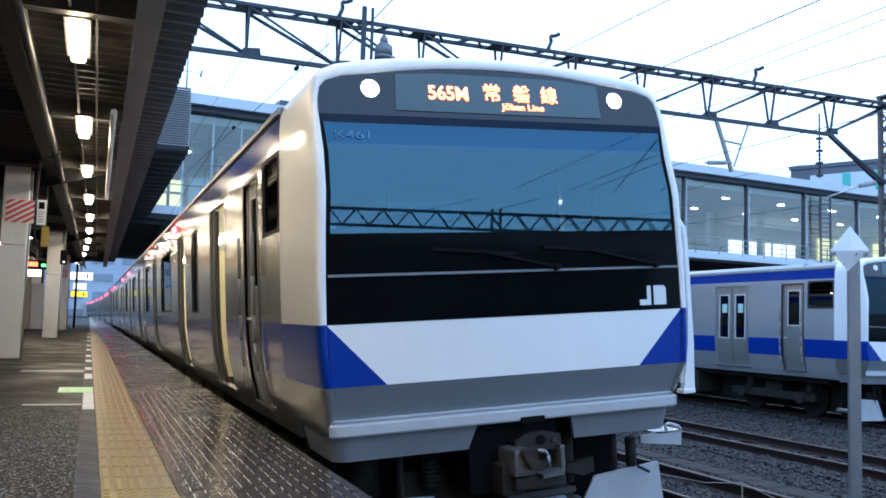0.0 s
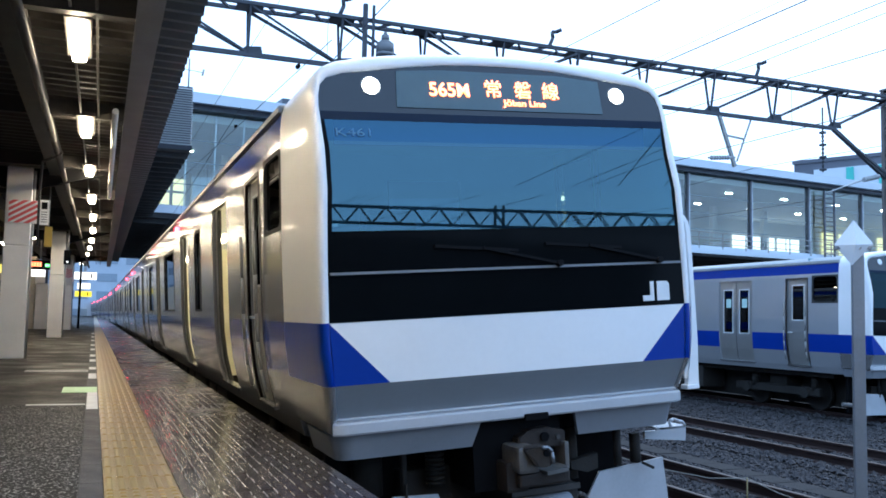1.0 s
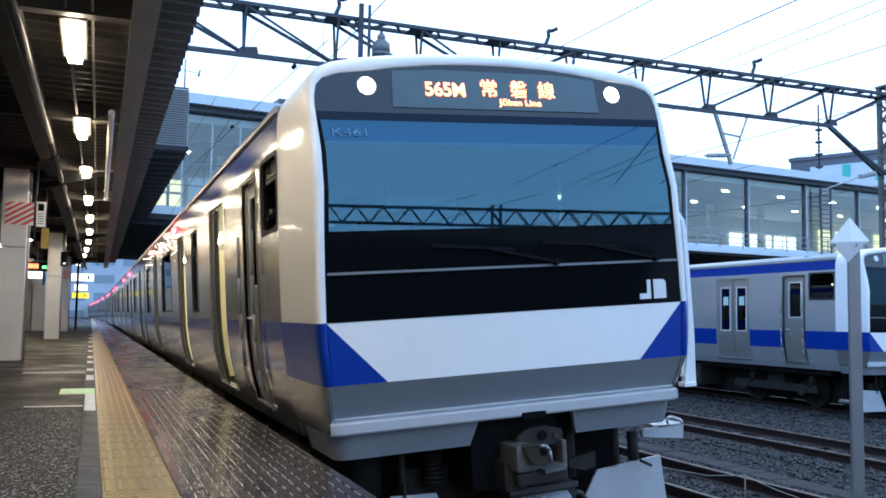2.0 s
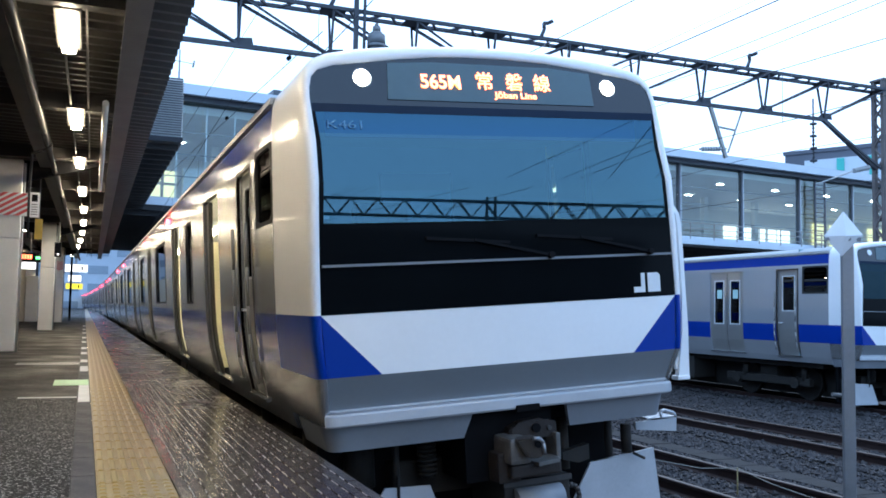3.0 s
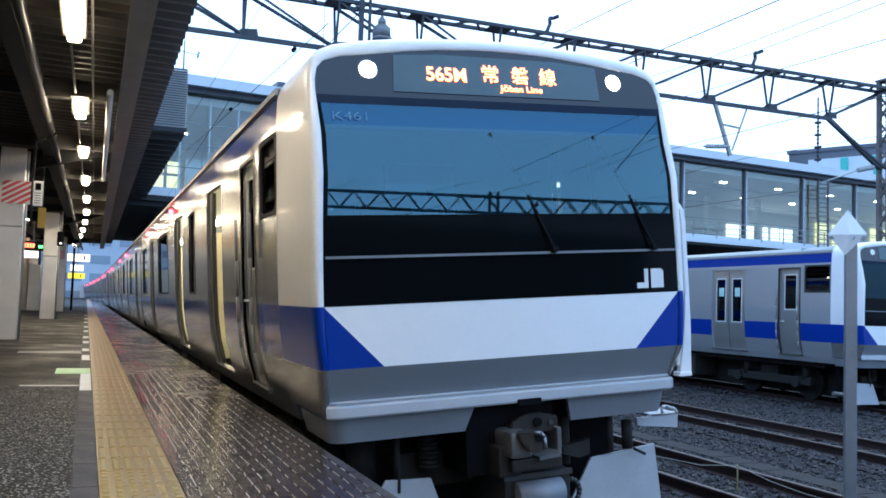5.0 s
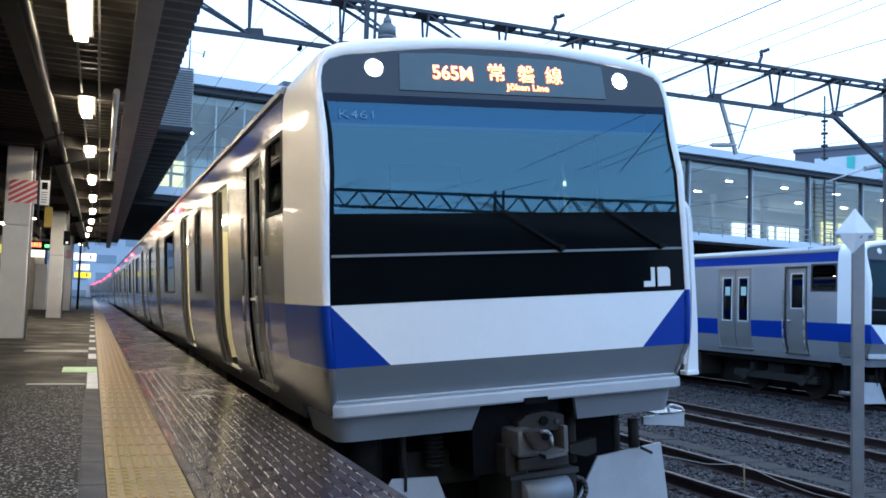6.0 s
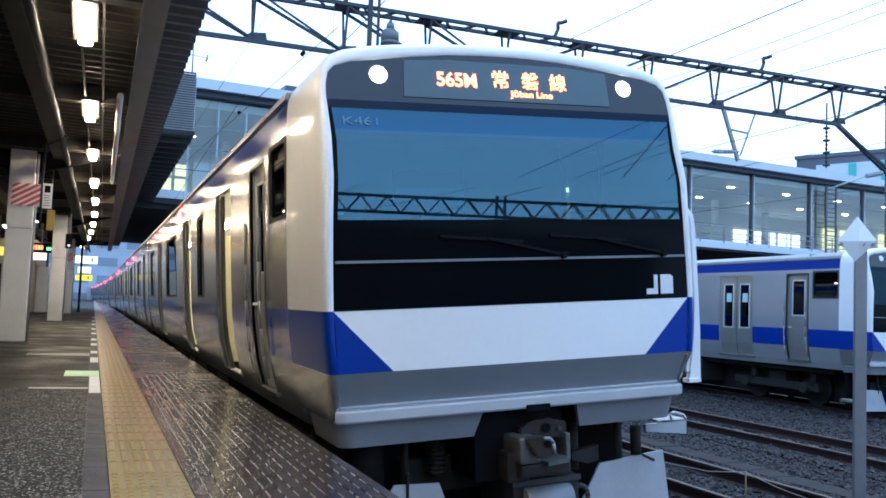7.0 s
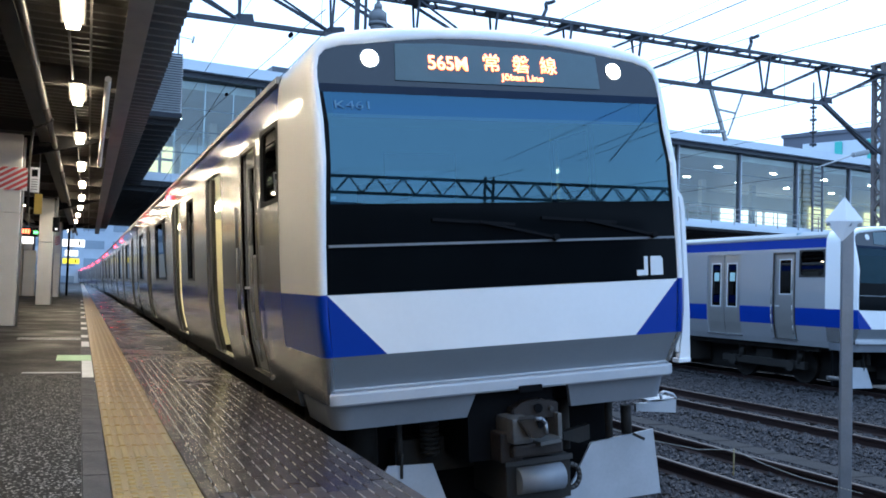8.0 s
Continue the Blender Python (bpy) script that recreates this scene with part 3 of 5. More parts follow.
def front_gear(car, lit, lay):
    for s in (-1, 1):
        h = part("headlight", rod(bmesh.new(), (s * 1.01, 0.168, 3.5465), (s * 1.01, 0.181, 3.5435), 0.062, n=32), HEAD if lit else SIGN_WHITE, car, "round lit headlight" if lit else "round headlight, off")
        # added baffle, stops the headlight glowing backwards into the cab
        part("lamp_baffle", rod(bmesh.new(), (s * 1.01, 0.20, 3.5455), (s * 1.01, 0.31, 3.54), 0.066, n=16), MATT_BLACK, h)
        b = bmesh.new()
        for i in range(28):
            a0, a1 = i * 2 * math.pi / 28, (i + 1) * 2 * math.pi / 28
            q = []
            for r, a in ((0.064, a0), (0.073, a0), (0.073, a1), (0.064, a1)):
                q.append(b.verts.new((s * 1.01 + r * math.cos(a), 0.172 + 0.223 * r * math.sin(a), 3.545 + r * math.sin(a))))
            b.faces.new(q)
        part("bezel", b, LOUVRE, h)
    d = part("destination_display", plate(bmesh.new(), [(-0.834, rake(3.39) + 0.004, 3.39), (0.858, rake(3.39) + 0.004, 3.39), (0.863, rake(3.657) + 0.004, 3.657), (0.5, rake(3.69) + 0.004, 3.69), (-0.46, rake(3.69) + 0.004, 3.69), (-0.81, rake(3.667) + 0.004, 3.667)], (0, 0.008, 0)), DISPLAY, car, "dark glass destination display with amber letters" if lit else "dark destination display")
    tip = pose(0, 0, 0, 90 - 12.5, 0, 0)
    if lit:
        for body, x, z, size, width in (("565M", -0.572, 3.487, 0.150, 0.313), ("常", -0.126, 3.503, 0.150, 0.132), ("磐", 0.118, 3.503, 0.150, 0.138), ("線", 0.352, 3.503, 0.150, 0.140), ("Jōban Line", 0.005, 3.428, 0.068, 0.355)):
            lettering("led_text", body, size, LED, pose(x, rake(z) - 0.003, z) @ tip, d, "amber LED characters", width, 0.0026 if body[0] == "5" else 0.0008)
        lettering("unit_code", "K461", 0.085, mat("code_grey", (0.11, 0.25, 0.42), 0.8, spec=0.05), pose(-1.30, rake(3.16) + 0.006, 3.165) @ tip, car, "faint grey code on the glass", 0.25)
    # plain white company mark
    mk = bmesh.new()
    yk = 0.004
    plate(mk, [(1.045, yk, 1.922), (1.145, yk, 1.922), (1.145, yk, 2.07), (1.112, yk, 2.07), (1.112, yk, 1.965), (1.045, yk, 1.965)], (0, 0.006, 0))
    plate(mk, [(1.172, yk, 1.922), (1.285, yk, 1.922), (1.285, yk, 2.05), (1.262, yk, 2.07), (1.172, yk, 2.07)], (0, 0.006, 0))
    part("company_mark", mk, SIGN_WHITE, car, "plain white company mark")
    # small marker on the glass edge
    part("corner_marker", B(-1.37, -1.33, 0.028, 0.05, 2.535, 2.555), SIGN_WHITE, car)
    # coupler
    c = bmesh.new()
    plate(c, [(-0.02, 0.12, 0.90), (-0.02, 0.12, 0.975), (0.06, 0.12, 1.005), (0.08, 0.12, 1.022), (0.25, 0.12, 1.03), (0.28, 0.12, 1.005), (0.37, 0.12, 1.0), (0.37, 0.12, 0.875), (0.30, 0.12, 0.885), (0.04, 0.12, 0.905)], (0, 0.22, 0))
    bmesh.ops.bevel(c, geom=list(c.edges), offset=0.012, segments=2, affect='EDGES')
    cp = part("coupler", c, RUST, car, "rusty automatic coupler")
    part("guard_arm", B(0.325, 0.362, 0.06, 0.30, 0.72, 0.92, bevel=0.01), KNUCKLE, cp)
    part("coupler_shelf", plate(bmesh.new(), [(0.10, -0.08, 0.752), (0.27, -0.08, 0.765), (0.35, 0.10, 0.745), (0.35, 0.30, 0.745), (0.06, 0.30, 0.745)], (0, 0, -0.028)), KNUCKLE, cp)
    h = B(-0.11, 0.06, -0.06, 0.34, 0.745, 0.935, bevel=0.03)
    part("coupler_head", h, KNUCKLE, cp, "worn pale coupler head")
    k = bmesh.new()
    plate(k, [(-0.085, -0.10, 0.93), (0.01, -0.17, 0.945), (0.062, -0.18, 0.946), (0.088, -0.18, 0.91), (0.096, -0.18, 0.83), (0.07, -0.18, 0.80), (-0.01, -0.15, 0.80)], (0.02, 0.15, 0.0))
    bmesh.ops.bevel(k, geom=list(k.edges), offset=0.012, segments=2, affect='EDGES')
    kn = part("knuckle", k, CAST, cp)
    part("knuckle_rim", tube(bmesh.new(), [(0.01, -0.18, 0.943), (0.058, -0.19, 0.942), (0.085, -0.19, 0.908), (0.094, -0.19, 0.83)], 0.014, 8), POST, kn, "bright worn rim")
    part("pin_hole", rod(bmesh.new(), (0.046, -0.192, 0.902), (0.05, -0.17, 0.902), 0.024, n=16), MATT_BLACK, kn)
    part("pin_hole", rod(bmesh.new(), (0.19, 0.10, 0.965), (0.19, 0.14, 0.965), 0.034, n=16), MATT_BLACK, cp)
    part("bolt", rod(bmesh.new(), (0.30, 0.10, 0.955), (0.30, 0.14, 0.955), 0.018, n=8), CAST, cp)
    part("carrier_block", B(-0.09, 0.32, -0.02, 0.40, 0.64, 0.735, bevel=0.02), RUST, cp)
    part("carrier_block", B(-0.16, 0.02, 0.05, 0.40, 0.60, 0.82, bevel=0.02), RUST, cp)
    part("coupler_box", B(-0.10, 0.44, 0.10, 0.7, 0.28, 0.605, bevel=0.012), UNDER, car)
    part("box_rim", B(-0.11, 0.45, 0.08, 0.10, 0.565, 0.605), CAST, car)
    part("coupler_cover", rod(bmesh.new(), (-0.02, 0.09, 0.45), (0.35, 0.09, 0.45), 0.10, n=20), SKIRT, car, "pale rounded cover under the coupler")
    part("ledge_tab", B(0.015, 0.206, 0.055, 0.12, 1.10, 1.15, bevel=0.006), MATT_BLACK, car)
    part("cable_loop", tube(bmesh.new(), [(0.46 + 0.08 * math.cos(a * 0.42), 0.14, 0.42 + 0.09 * math.sin(a * 0.42)) for a in range(16)], 0.02, 8), CAST, car)
    part("side_bracket", plate(bmesh.new(), [(0.56, 0.40, 0.70), (0.80, 0.40, 0.74), (0.80, 0.40, 0.62), (0.70, 0.40, 0.60), (0.56, 0.40, 0.64)], (0, 0.06, 0)), UNDER, car)
    part("coupler_pocket", B(-0.34, 0.38, 0.22, 0.9, 0.6, 1.1), MATT_BLACK, car)
    # black plate added in place of the darkness under the cab
    part("dark_backing", B(-1.28, 1.28, 0.86, 0.92, 0.12, 1.08), MATT_BLACK, car)
    # obstacle deflector, two plates
    for pts in ([(0.82, 0.42, 0.585), (1.42, 0.42, 0.635), (1.47, 0.42, 0.10), (0.52, 0.42, 0.10)], [(-0.90, 0.42, 0.60), (-0.55, 0.42, 0.58), (-0.38, 0.42, 0.10), (-1.24, 0.42, 0.10)] if lit else [(-1.42, 0.42, 0.60), (-0.72, 0.42, 0.56), (-0.52, 0.42, 0.10), (-1.45, 0.42, 0.10)]):
        part("deflector_plate", plate(bmesh.new(), pts, (0, 0.02, 0)), PLATE, car, "scuffed pale deflector plate")
    st = part("cab_step", plate(bmesh.new(), [(1.25, 0.40, 0.80), (1.64, 0.40, 0.75), (1.65, 0.40, 0.86), (1.38, 0.40, 0.88), (1.36, 0.40, 0.86), (1.25, 0.40, 0.86)], (0, 0.03, 0)), BUMPER, car, "pale step plate at the cab corner")
    part("step_tread", B(1.40, 1.65, 0.40, 0.66, 0.86, 0.875), BUMPER, st)
    part("step_loop", tube(bmesh.new(), [(1.50, 0.40, 0.88), (1.49, 0.40, 0.925), (1.53, 0.40, 0.935), (1.62, 0.40, 0.905), (1.645, 0.40, 0.87)], 0.012, 8), BUMPER, st)
    # hoses and brackets in the dark under the floor
    for x, y, z0, z1, r in ((-0.80, 0.45, 0.55, 1.0, 0.025), (-0.98, 0.8, 0.55, 0.9, 0.12), (0.98, 0.40, 0.62, 0.95, 0.03), (1.06, 0.5, 0.62, 0.92, 0.02), (-0.25, 0.45, 0.6, 0.95, 0.05), (1.18, 0.45, 0.62, 0.85, 0.045), (0.62, 0.5, 0.55, 0.95, 0.05)):
        part("hose", rod(bmesh.new(), (x, y, z0), (x, y, z1), r), UNDER, car)
    hs = part("spring_core", rod(bmesh.new(), (-0.5, 0.6, 0.60), (-0.5, 0.6, 0.88), 0.05), UNDER, car)
    for i in range(7):
        part("coil", rod(bmesh.new(), (-0.5, 0.6, 0.62 + i * 0.035), (-0.5, 0.6, 0.645 + i * 0.035), 0.075), UNDER, hs)
    part("gear_box", B(-0.75, 0.0, 0.7, 0.9, 0.45, 0.72, bevel=0.02), UNDER, car)
    for p, q in (((1.18, 0.36, 0.63), (1.27, 0.33, 0.58)), ((-0.80, 0.42, 0.5), (-0.80, 0.40, 0.68))):
        part("cock_handle", rod(bmesh.new(), p, q, 0.012, n=8), UNDER, car)
    # crew doors, cab windows, handrails
    (c0, c1), (e0, e1) = lay["cab"], lay["crew"]
    for s in (-1, 1):
        part("cab_side_window", strip(s, c0 + 0.01, c1 - 0.01, 2.65, 3.24, -0.02, 0.01, n=3), SIDE_GLASS, car)
        part("window_frame", ring_frame(s, c0 + 0.01, c1 - 0.01, 2.65, 3.24, 0.035, 0.004, 0.03), RUBBER, car)
        for yy, ya in ((c0 + 0.01, 1), (c1 - 0.01, -1)):
            for zz, za in ((2.65, 1), (3.24, -1)):
                x = s * (half_width(zz) + 0.003)
                part("frame_corner", plate(bmesh.new(), [(x, yy, zz), (x, yy + ya * 0.09, zz), (x, yy + ya * 0.026, zz + za * 0.026), (x, yy, zz + za * 0.09)], (-s * 0.02, 0, 0)), RUBBER, car)
        bm = bmesh.new()
        w0, w1 = e0 + 0.15, e1 - 0.15
        strip(s, e0 + 0.01, w0, 1.13, 3.2, -0.05, 0.03, bm)
        strip(s, w1, e1 - 0.01, 1.13, 3.2, -0.05, 0.03, bm)
        strip(s, w0, w1, 1.13, 2.22, -0.05, 0.03, bm)
        strip(s, w0, w1, 3.05, 3.2, -0.05, 0.03, bm, n=1)
        cd = part("crew_door", bm, DOOR_STEEL, car)
        part("window_pane", strip(s, w0, w1, 2.22, 3.05, -0.06, 0.006, n=3), SIDE_GLASS, cd)
        part("window_frame", ring_frame(s, w0, w1, 2.22, 3.05, 0.022, -0.045, 0.012), SIGN_WHITE, cd)
        part("door_handle", B(min(s * 1.43, s * 1.475), max(s * 1.43, s * 1.475), e1 - 0.14, e1 - 0.04, 1.90, 1.925), SIGN_WHITE, cd, "bright handle")
        part("door_jamb", ring_frame(s, e0, e1, 1.13, 3.2, 0.035, 0.006, 0.03), SHADED_STEEL, car)
        part("door_sill", strip(s, e0 - 0.07, e1 + 0.06, 1.09, 1.12, 0.03, 0.06, n=1), STEEL, car)
        for y in (e0 + 0.02, e1 + 0.05):
            pts = [(s * (half_width(z) + 0.045), y, z) for z in (1.25, 1.45, 1.7, 1.95, 2.3, 2.70)]
            part("grab_rail", tube(bmesh.new(), pts, 0.016), PIPE, car, "bright vertical grab rail")
    # curved guard at one cab corner
    g = bmesh.new()
    pts = [(1.45, 0.10, 2.60), (1.48, 0.06, 2.585), (1.51, 0.05, 2.53), (1.525, 0.05, 2.43), (1.53, 0.05, 1.9), (1.52, 0.05, 1.6), (1.50, 0.05, 1.40), (1.485, 0.05, 1.25)]
    rows = []
    for k, (x, y, z) in enumerate(pts):
        w = 0.018 if k < 5 else 0.018 + 0.011 * (k - 4)
        rows.append([g.verts.new((x - w + a * 2 * w, y + b * 0.05 - 0.01, z)) for a, b in ((0, 0), (1, 0), (1, 1), (0, 1))])
    for a, b in zip(rows, rows[1:]):
        for k in range(4):
            g.faces.new((a[k], a[(k + 1) % 4], b[(k + 1) % 4], b[k]))
    g.faces.new(rows[0])
    g.faces.new(rows[-1])
    gr = part("corner_guard", g, WHITE, car, "white curved guard rail at the cab corner")
    part("guard_plate", plate(bmesh.new(), [(1.47, 0.06, 2.5), (1.52, 0.06, 2.5), (1.52, 0.06, 1.7), (1.49, 0.06, 1.3), (1.42, 0.06, 1.3), (1.46, 0.06, 1.9)], (0, 0.02, 0)), WHITE, gr)
    part("guard_foot", B(1.42, 1.535, 0.03, 0.12, 1.215, 1.25, bevel=0.008), WHITE, gr)


def wiper(car, x):
    b = bmesh.new()
    rod(b, (0, -0.02, 0), (0, 0.03, 0), 0.025)
    bar(b, (0, 0, 0), (-0.62, 0, 0.0), 0.016, 0.02)
    w = part("wiper_arm", b, WIPER, car, "black windscreen wiper arm")
    k = bmesh.new()
    bar(k, (-0.34, 0.01, 0.035), (-0.98, 0.01, -0.055), 0.02, 0.022)
    part("blade", k, WIPER, w)
    w.matrix_basis = pose(x, -0.03, 2.235)
    return w


# lengthwise layout of the two leading cars, from the front
LAY_PLATFORM = dict(back=1.22, cab=(1.25, 1.95), crew=(2.24, 2.97), doors=[4.33, 8.74, 15.1], windows=[(7.02, 7.76), (11.4, 13.8), (17.7, 19.3)])
LAY_PARKED = dict(back=0.92, cab=(0.96, 1.72), crew=(1.90, 2.58), doors=[3.82, 8.3, 14.6], windows=[(6.5, 7.3), (10.9, 13.3), (17.2, 18.9)])


def lead_car(m, open_side, lit, label, lay):
    car = thing("train_car", m, label, "train car", "cars of the train")
    car_shell(car, lay["back"], 19.9, lay["doors"], lay["windows"], open_side, lay)
    front_mask(car, lay["back"], lit)
    cab_inside(car)
    front_gear(car, lit, lay)
    return car


def middle_car(m, open_side, label):
    car = thing("train_car", m, label, "train car", "cars of the train")
    car_shell(car, 0.0, 19.6, [1.6, 8.0, 14.4], [(4.25, 6.7), (10.65, 13.1), (17.0, 18.8)], open_side)
    part("gangway", B(-0.6, 0.6, -0.45, 0.0, 1.0, 3.3, bevel=0.03), RUBBER, car)
    part("hood_plate", B(-1.42, 1.42, -0.2, -0.15, 1.1, 3.3), MATT_BLACK, car)
    return car


LEAD_LABEL = "stainless commuter train car with white and blue front at the platform"
train = lead_car(pose(0, 0, 0, 0, TILT, 0), -1, True, LEAD_LABEL, LAY_PLATFORM)
wipers = [wiper(train, 0.32), wiper(train, 1.19)]
second = middle_car(pose(0, 20.4, 0, 0, TILT, 0), -1, "stainless commuter train car with blue bands and open doors")
# the far cars follow a gentle bend of the line
for k in range(1, 12):
    y = 20.4 + 20.1 * k
    bend = max(y - 40, 0)
    copy_thing(second, pose(-bend * bend / 10000, y, 0, 0, TILT, 0) @ pose(0, 0, 0, 0, 0, math.degrees(bend / 5000)))
T2X, T2Z, T2Y = 14.4, -0.22, 9.1
other = lead_car(pose(T2X, T2Y, T2Z), 0, False, "parked stainless commuter train car with closed doors on a side track", LAY_PARKED)
wiper(other, 0.32), wiper(other, 1.19)
oc = middle_car(pose(T2X, T2Y + 20.4, T2Z), 0, "parked stainless commuter train car with closed doors")
copy_thing(oc, pose(T2X, T2Y + 40.5, T2Z))

# ---- ground and tracks ----
ZP = 0.94


def setting(name, bm, material, label, category):
    return tagged(part(name, bm, material), label, category, kind="structure")


def ground_height(x):
    return float(np.interp(x, [-4, 0, 4, 8, 14, 30], [-0.22, -0.22, -0.20, -0.27, -0.38, -0.4]))


g = bmesh.new()
gx = [-2500, -40, -4, 0, 4, 8, 14, 30, 2500]
rows = [[g.verts.new((x, y, ground_height(x))) for x in gx] for y in (-2500, 2500)]
for i in range(len(gx) - 1):
    g.faces.new((rows[0][i], rows[0][i + 1], rows[1][i + 1], rows[1][i]))
setting("ground", g, GROUND, "dark wet ballast ground between the tracks", "ground")


def track(x, z, tilt, y0, y1, name):
    t = thing(name, pose(x, 0, z, 0, tilt, 0), "rusty railway track on concrete sleepers in ballast", "railway track", "tracks", "structure")
    for s in (-1, 1):
        r = bmesh.new()
        c = s * 0.566
        prof = [(-0.063, -0.153), (0.063, -0.153), (0.063, -0.140), (0.012, -0.120), (0.010, -0.045), (0.033, -0.035), (0.033, -0.006), (0.026, 0.0), (-0.026, 0.0), (-0.033, -0.006), (-0.033, -0.035), (-0.010, -0.045), (-0.012, -0.120), (-0.063, -0.140)]
        a, b = [[r.verts.new((c + px, y, pz)) for px, pz in prof] for y in (y0, y1)]
        for i in range(len(prof)):
            f = r.faces.new((a[i], a[(i + 1) % len(prof)], b[(i + 1) % len(prof)], b[i]))
            f.material_index = 1 if i == 7 else 0
        part("rail", r, [RAIL_SIDE, RAIL_TOP], t)
    me = None
    y = max(y0, -30)
    while y < min(y1, 40):
        if me is None:
            b = B(-1.0, 1.0, -0.11, 0.11, -0.33, -0.155, bevel=0.015)
            o = part("sleeper", b, SLEEPER, t)
            me = o.data
        else:
            o = new("sleeper", me)
            o.parent = t
        o.location = (0, y, 0)
        y += 0.62
    return t


track(0, 0, TILT, -90, 160, "track_1")
track(3.72, 0.0, 0, -90, 160, "track_2")
track(7.88, -0.06, 0, -90, 160, "track_3")
track(T2X, T2Z, 0, -90, 160, "track_4")

# loose stones, uneven, thinning with distance
rs = np.random.RandomState(3)
base = np.array([(1, 0, 0), (-1, 0, 0), (0, 1, 0), (0, -1, 0), (0, 0, 1), (0, 0, -1)], float)
tri = np.array([(0, 2, 4), (2, 1, 4), (1, 3, 4), (3, 0, 4), (2, 0, 5), (1, 2, 5), (3, 1, 5), (0, 3, 5)])


def stones(count, xr, yr, size):
    V, F = [], []
    for i in range(count):
        x, y = rs.uniform(*xr), yr[0] + (yr[1] - yr[0]) * rs.rand() ** 1.4
        on_track = any(abs(abs(x - c) - 0.566) < 0.09 for c in (3.72, 7.88, T2X))
        if on_track or 5.2 < x < 5.64:
            continue
        near = min(abs(x - c) for c in (0, 3.72, 7.88, T2X))
        z = ground_height(x) + (0.055 if near < 1.25 else 0.02) + rs.uniform(-0.02, 0.02)
        s = size * rs.uniform(0.6, 1.4)
        v = base * s * rs.uniform(0.6, 1.25, (6, 1)) * (1, 1, 0.75) + rs.normal(0, 0.16 * s, (6, 3))
        a = rs.uniform(0, 6.28)
        ca, sa = math.cos(a), math.sin(a)
        v = np.stack([v[:, 0] * ca - v[:, 1] * sa + x, v[:, 0] * sa + v[:, 1] * ca + y, v[:, 2] + z], 1)
        F.extend((tri + len(V)).tolist())
        V.extend(v.tolist())
    me = bpy.data.meshes.new("ballast")
    me.from_pydata(V, [], F)
    me.materials.append(BALLAST)
    ob = new("ballast", me)
    return tagged(ob, "loose grey crushed stone ballast, wet", "ballast", kind="stuff")


stones(26000, (1.2, 7.2), (0.2, 13), 0.034)
stones(20000, (7.0, 14.5), (2.5, 24), 0.042)

# cable trough with its lids between two tracks
ct = thing("cable_trough", pose(5.42, 0, ground_height(5.42)), "pale concrete cable trough with lids in the ballast", "cable trough")
TROUGH = mat("trough_concrete", (0.021, 0.021, 0.022), 0.85, 0, 0.4, 4, 40, 0.4, 50, spec=0.2)
lid = None
for k in range(40):
    if lid is None:
        o = part("lid", B(-0.20, 0.20, 0, 0.49, -0.05, 0.045, bevel=0.01), TROUGH, ct)
        lid = o.data
    else:
        o = new("lid", lid)
        o.parent = ct
    o.location = (rs.uniform(-0.008, 0.008), -2 + 0.5 * k, rs.uniform(-0.005, 0.005))

# rope barrier beside the second track
rb = thing("rope_barrier", pose(0, 0, 0), "twisted pale rope on a short stake beside the rails", "rope barrier")
pts = [Vector(q) for q in ((2.2, 2.45, 0.42), (2.63, 2.25, 0.30), (3.2, 2.17, 0.19), (3.73, 2.21, 0.16), (3.76, 1.75, 0.08), (3.83, 1.32, 0.03), (3.9, 0.6, 0.02))]
r = bmesh.new()
for a, b in zip(pts, pts[1:]):
    for k in range(18):
        p, q = a.lerp(b, k / 18), a.lerp(b, (k + 1) / 18)
        rod(r, p, q, 0.007, 0.002, n=6)
part("rope", r, ROPE, rb)
st = bmesh.new()
rod(st, (3.73, 2.21, -0.3), (3.73, 2.21, 0.17), 0.008, n=8)
part("stake", st, mat("stake_yellow", (0.22, 0.17, 0.07), 0.6), rb, "thin yellow stake")

# bent grey marker near the parked train
mk = bmesh.new()
tube(mk, [(10.6, 7.2, -0.3), (10.65, 7.2, 0.25), (10.5, 7.25, 0.36), (10.25, 7.3, 0.38)], 0.04)
tagged(part("ground_marker", mk, OLD_CONCRETE), "small bent grey pipe standing in the ballast", "ground pipe")

# marker post
mp = thing("marker_post", pose(4.02, 0.93, -0.2, 0, 0, -38), "galvanised square post with a white pointed marker", "marker post")
part("post", B(-0.055, 0.055, -0.055, 0.055, 0, 2.92, bevel=0.008), POST, mp)
d = bmesh.new()
top, low = d.verts.new((-0.04, -0.08, 3.09)), d.verts.new((-0.06, -0.08, 2.64))
mid = [d.verts.new(p) for p in ((-0.22, -0.06, 2.845), (-0.03, -0.14, 2.84), (0.14, -0.06, 2.85), (-0.04, 0.0, 2.845))]
for i in range(4):
    d.faces.new((mid[i], mid[(i + 1) % 4], top))
    d.faces.new((mid[(i + 1) % 4], mid[i], low))
part("marker_head", d, SIGN_WHITE, mp, "white pointed four-sided marker")
part("clamp", B(-0.20, 0.12, -0.075, 0.0, 2.80, 2.83), POST, mp)
part("bolt", rod(bmesh.new(), (0, -0.11, 2.815), (0, -0.06, 2.815), 0.025, n=8), POST, mp)

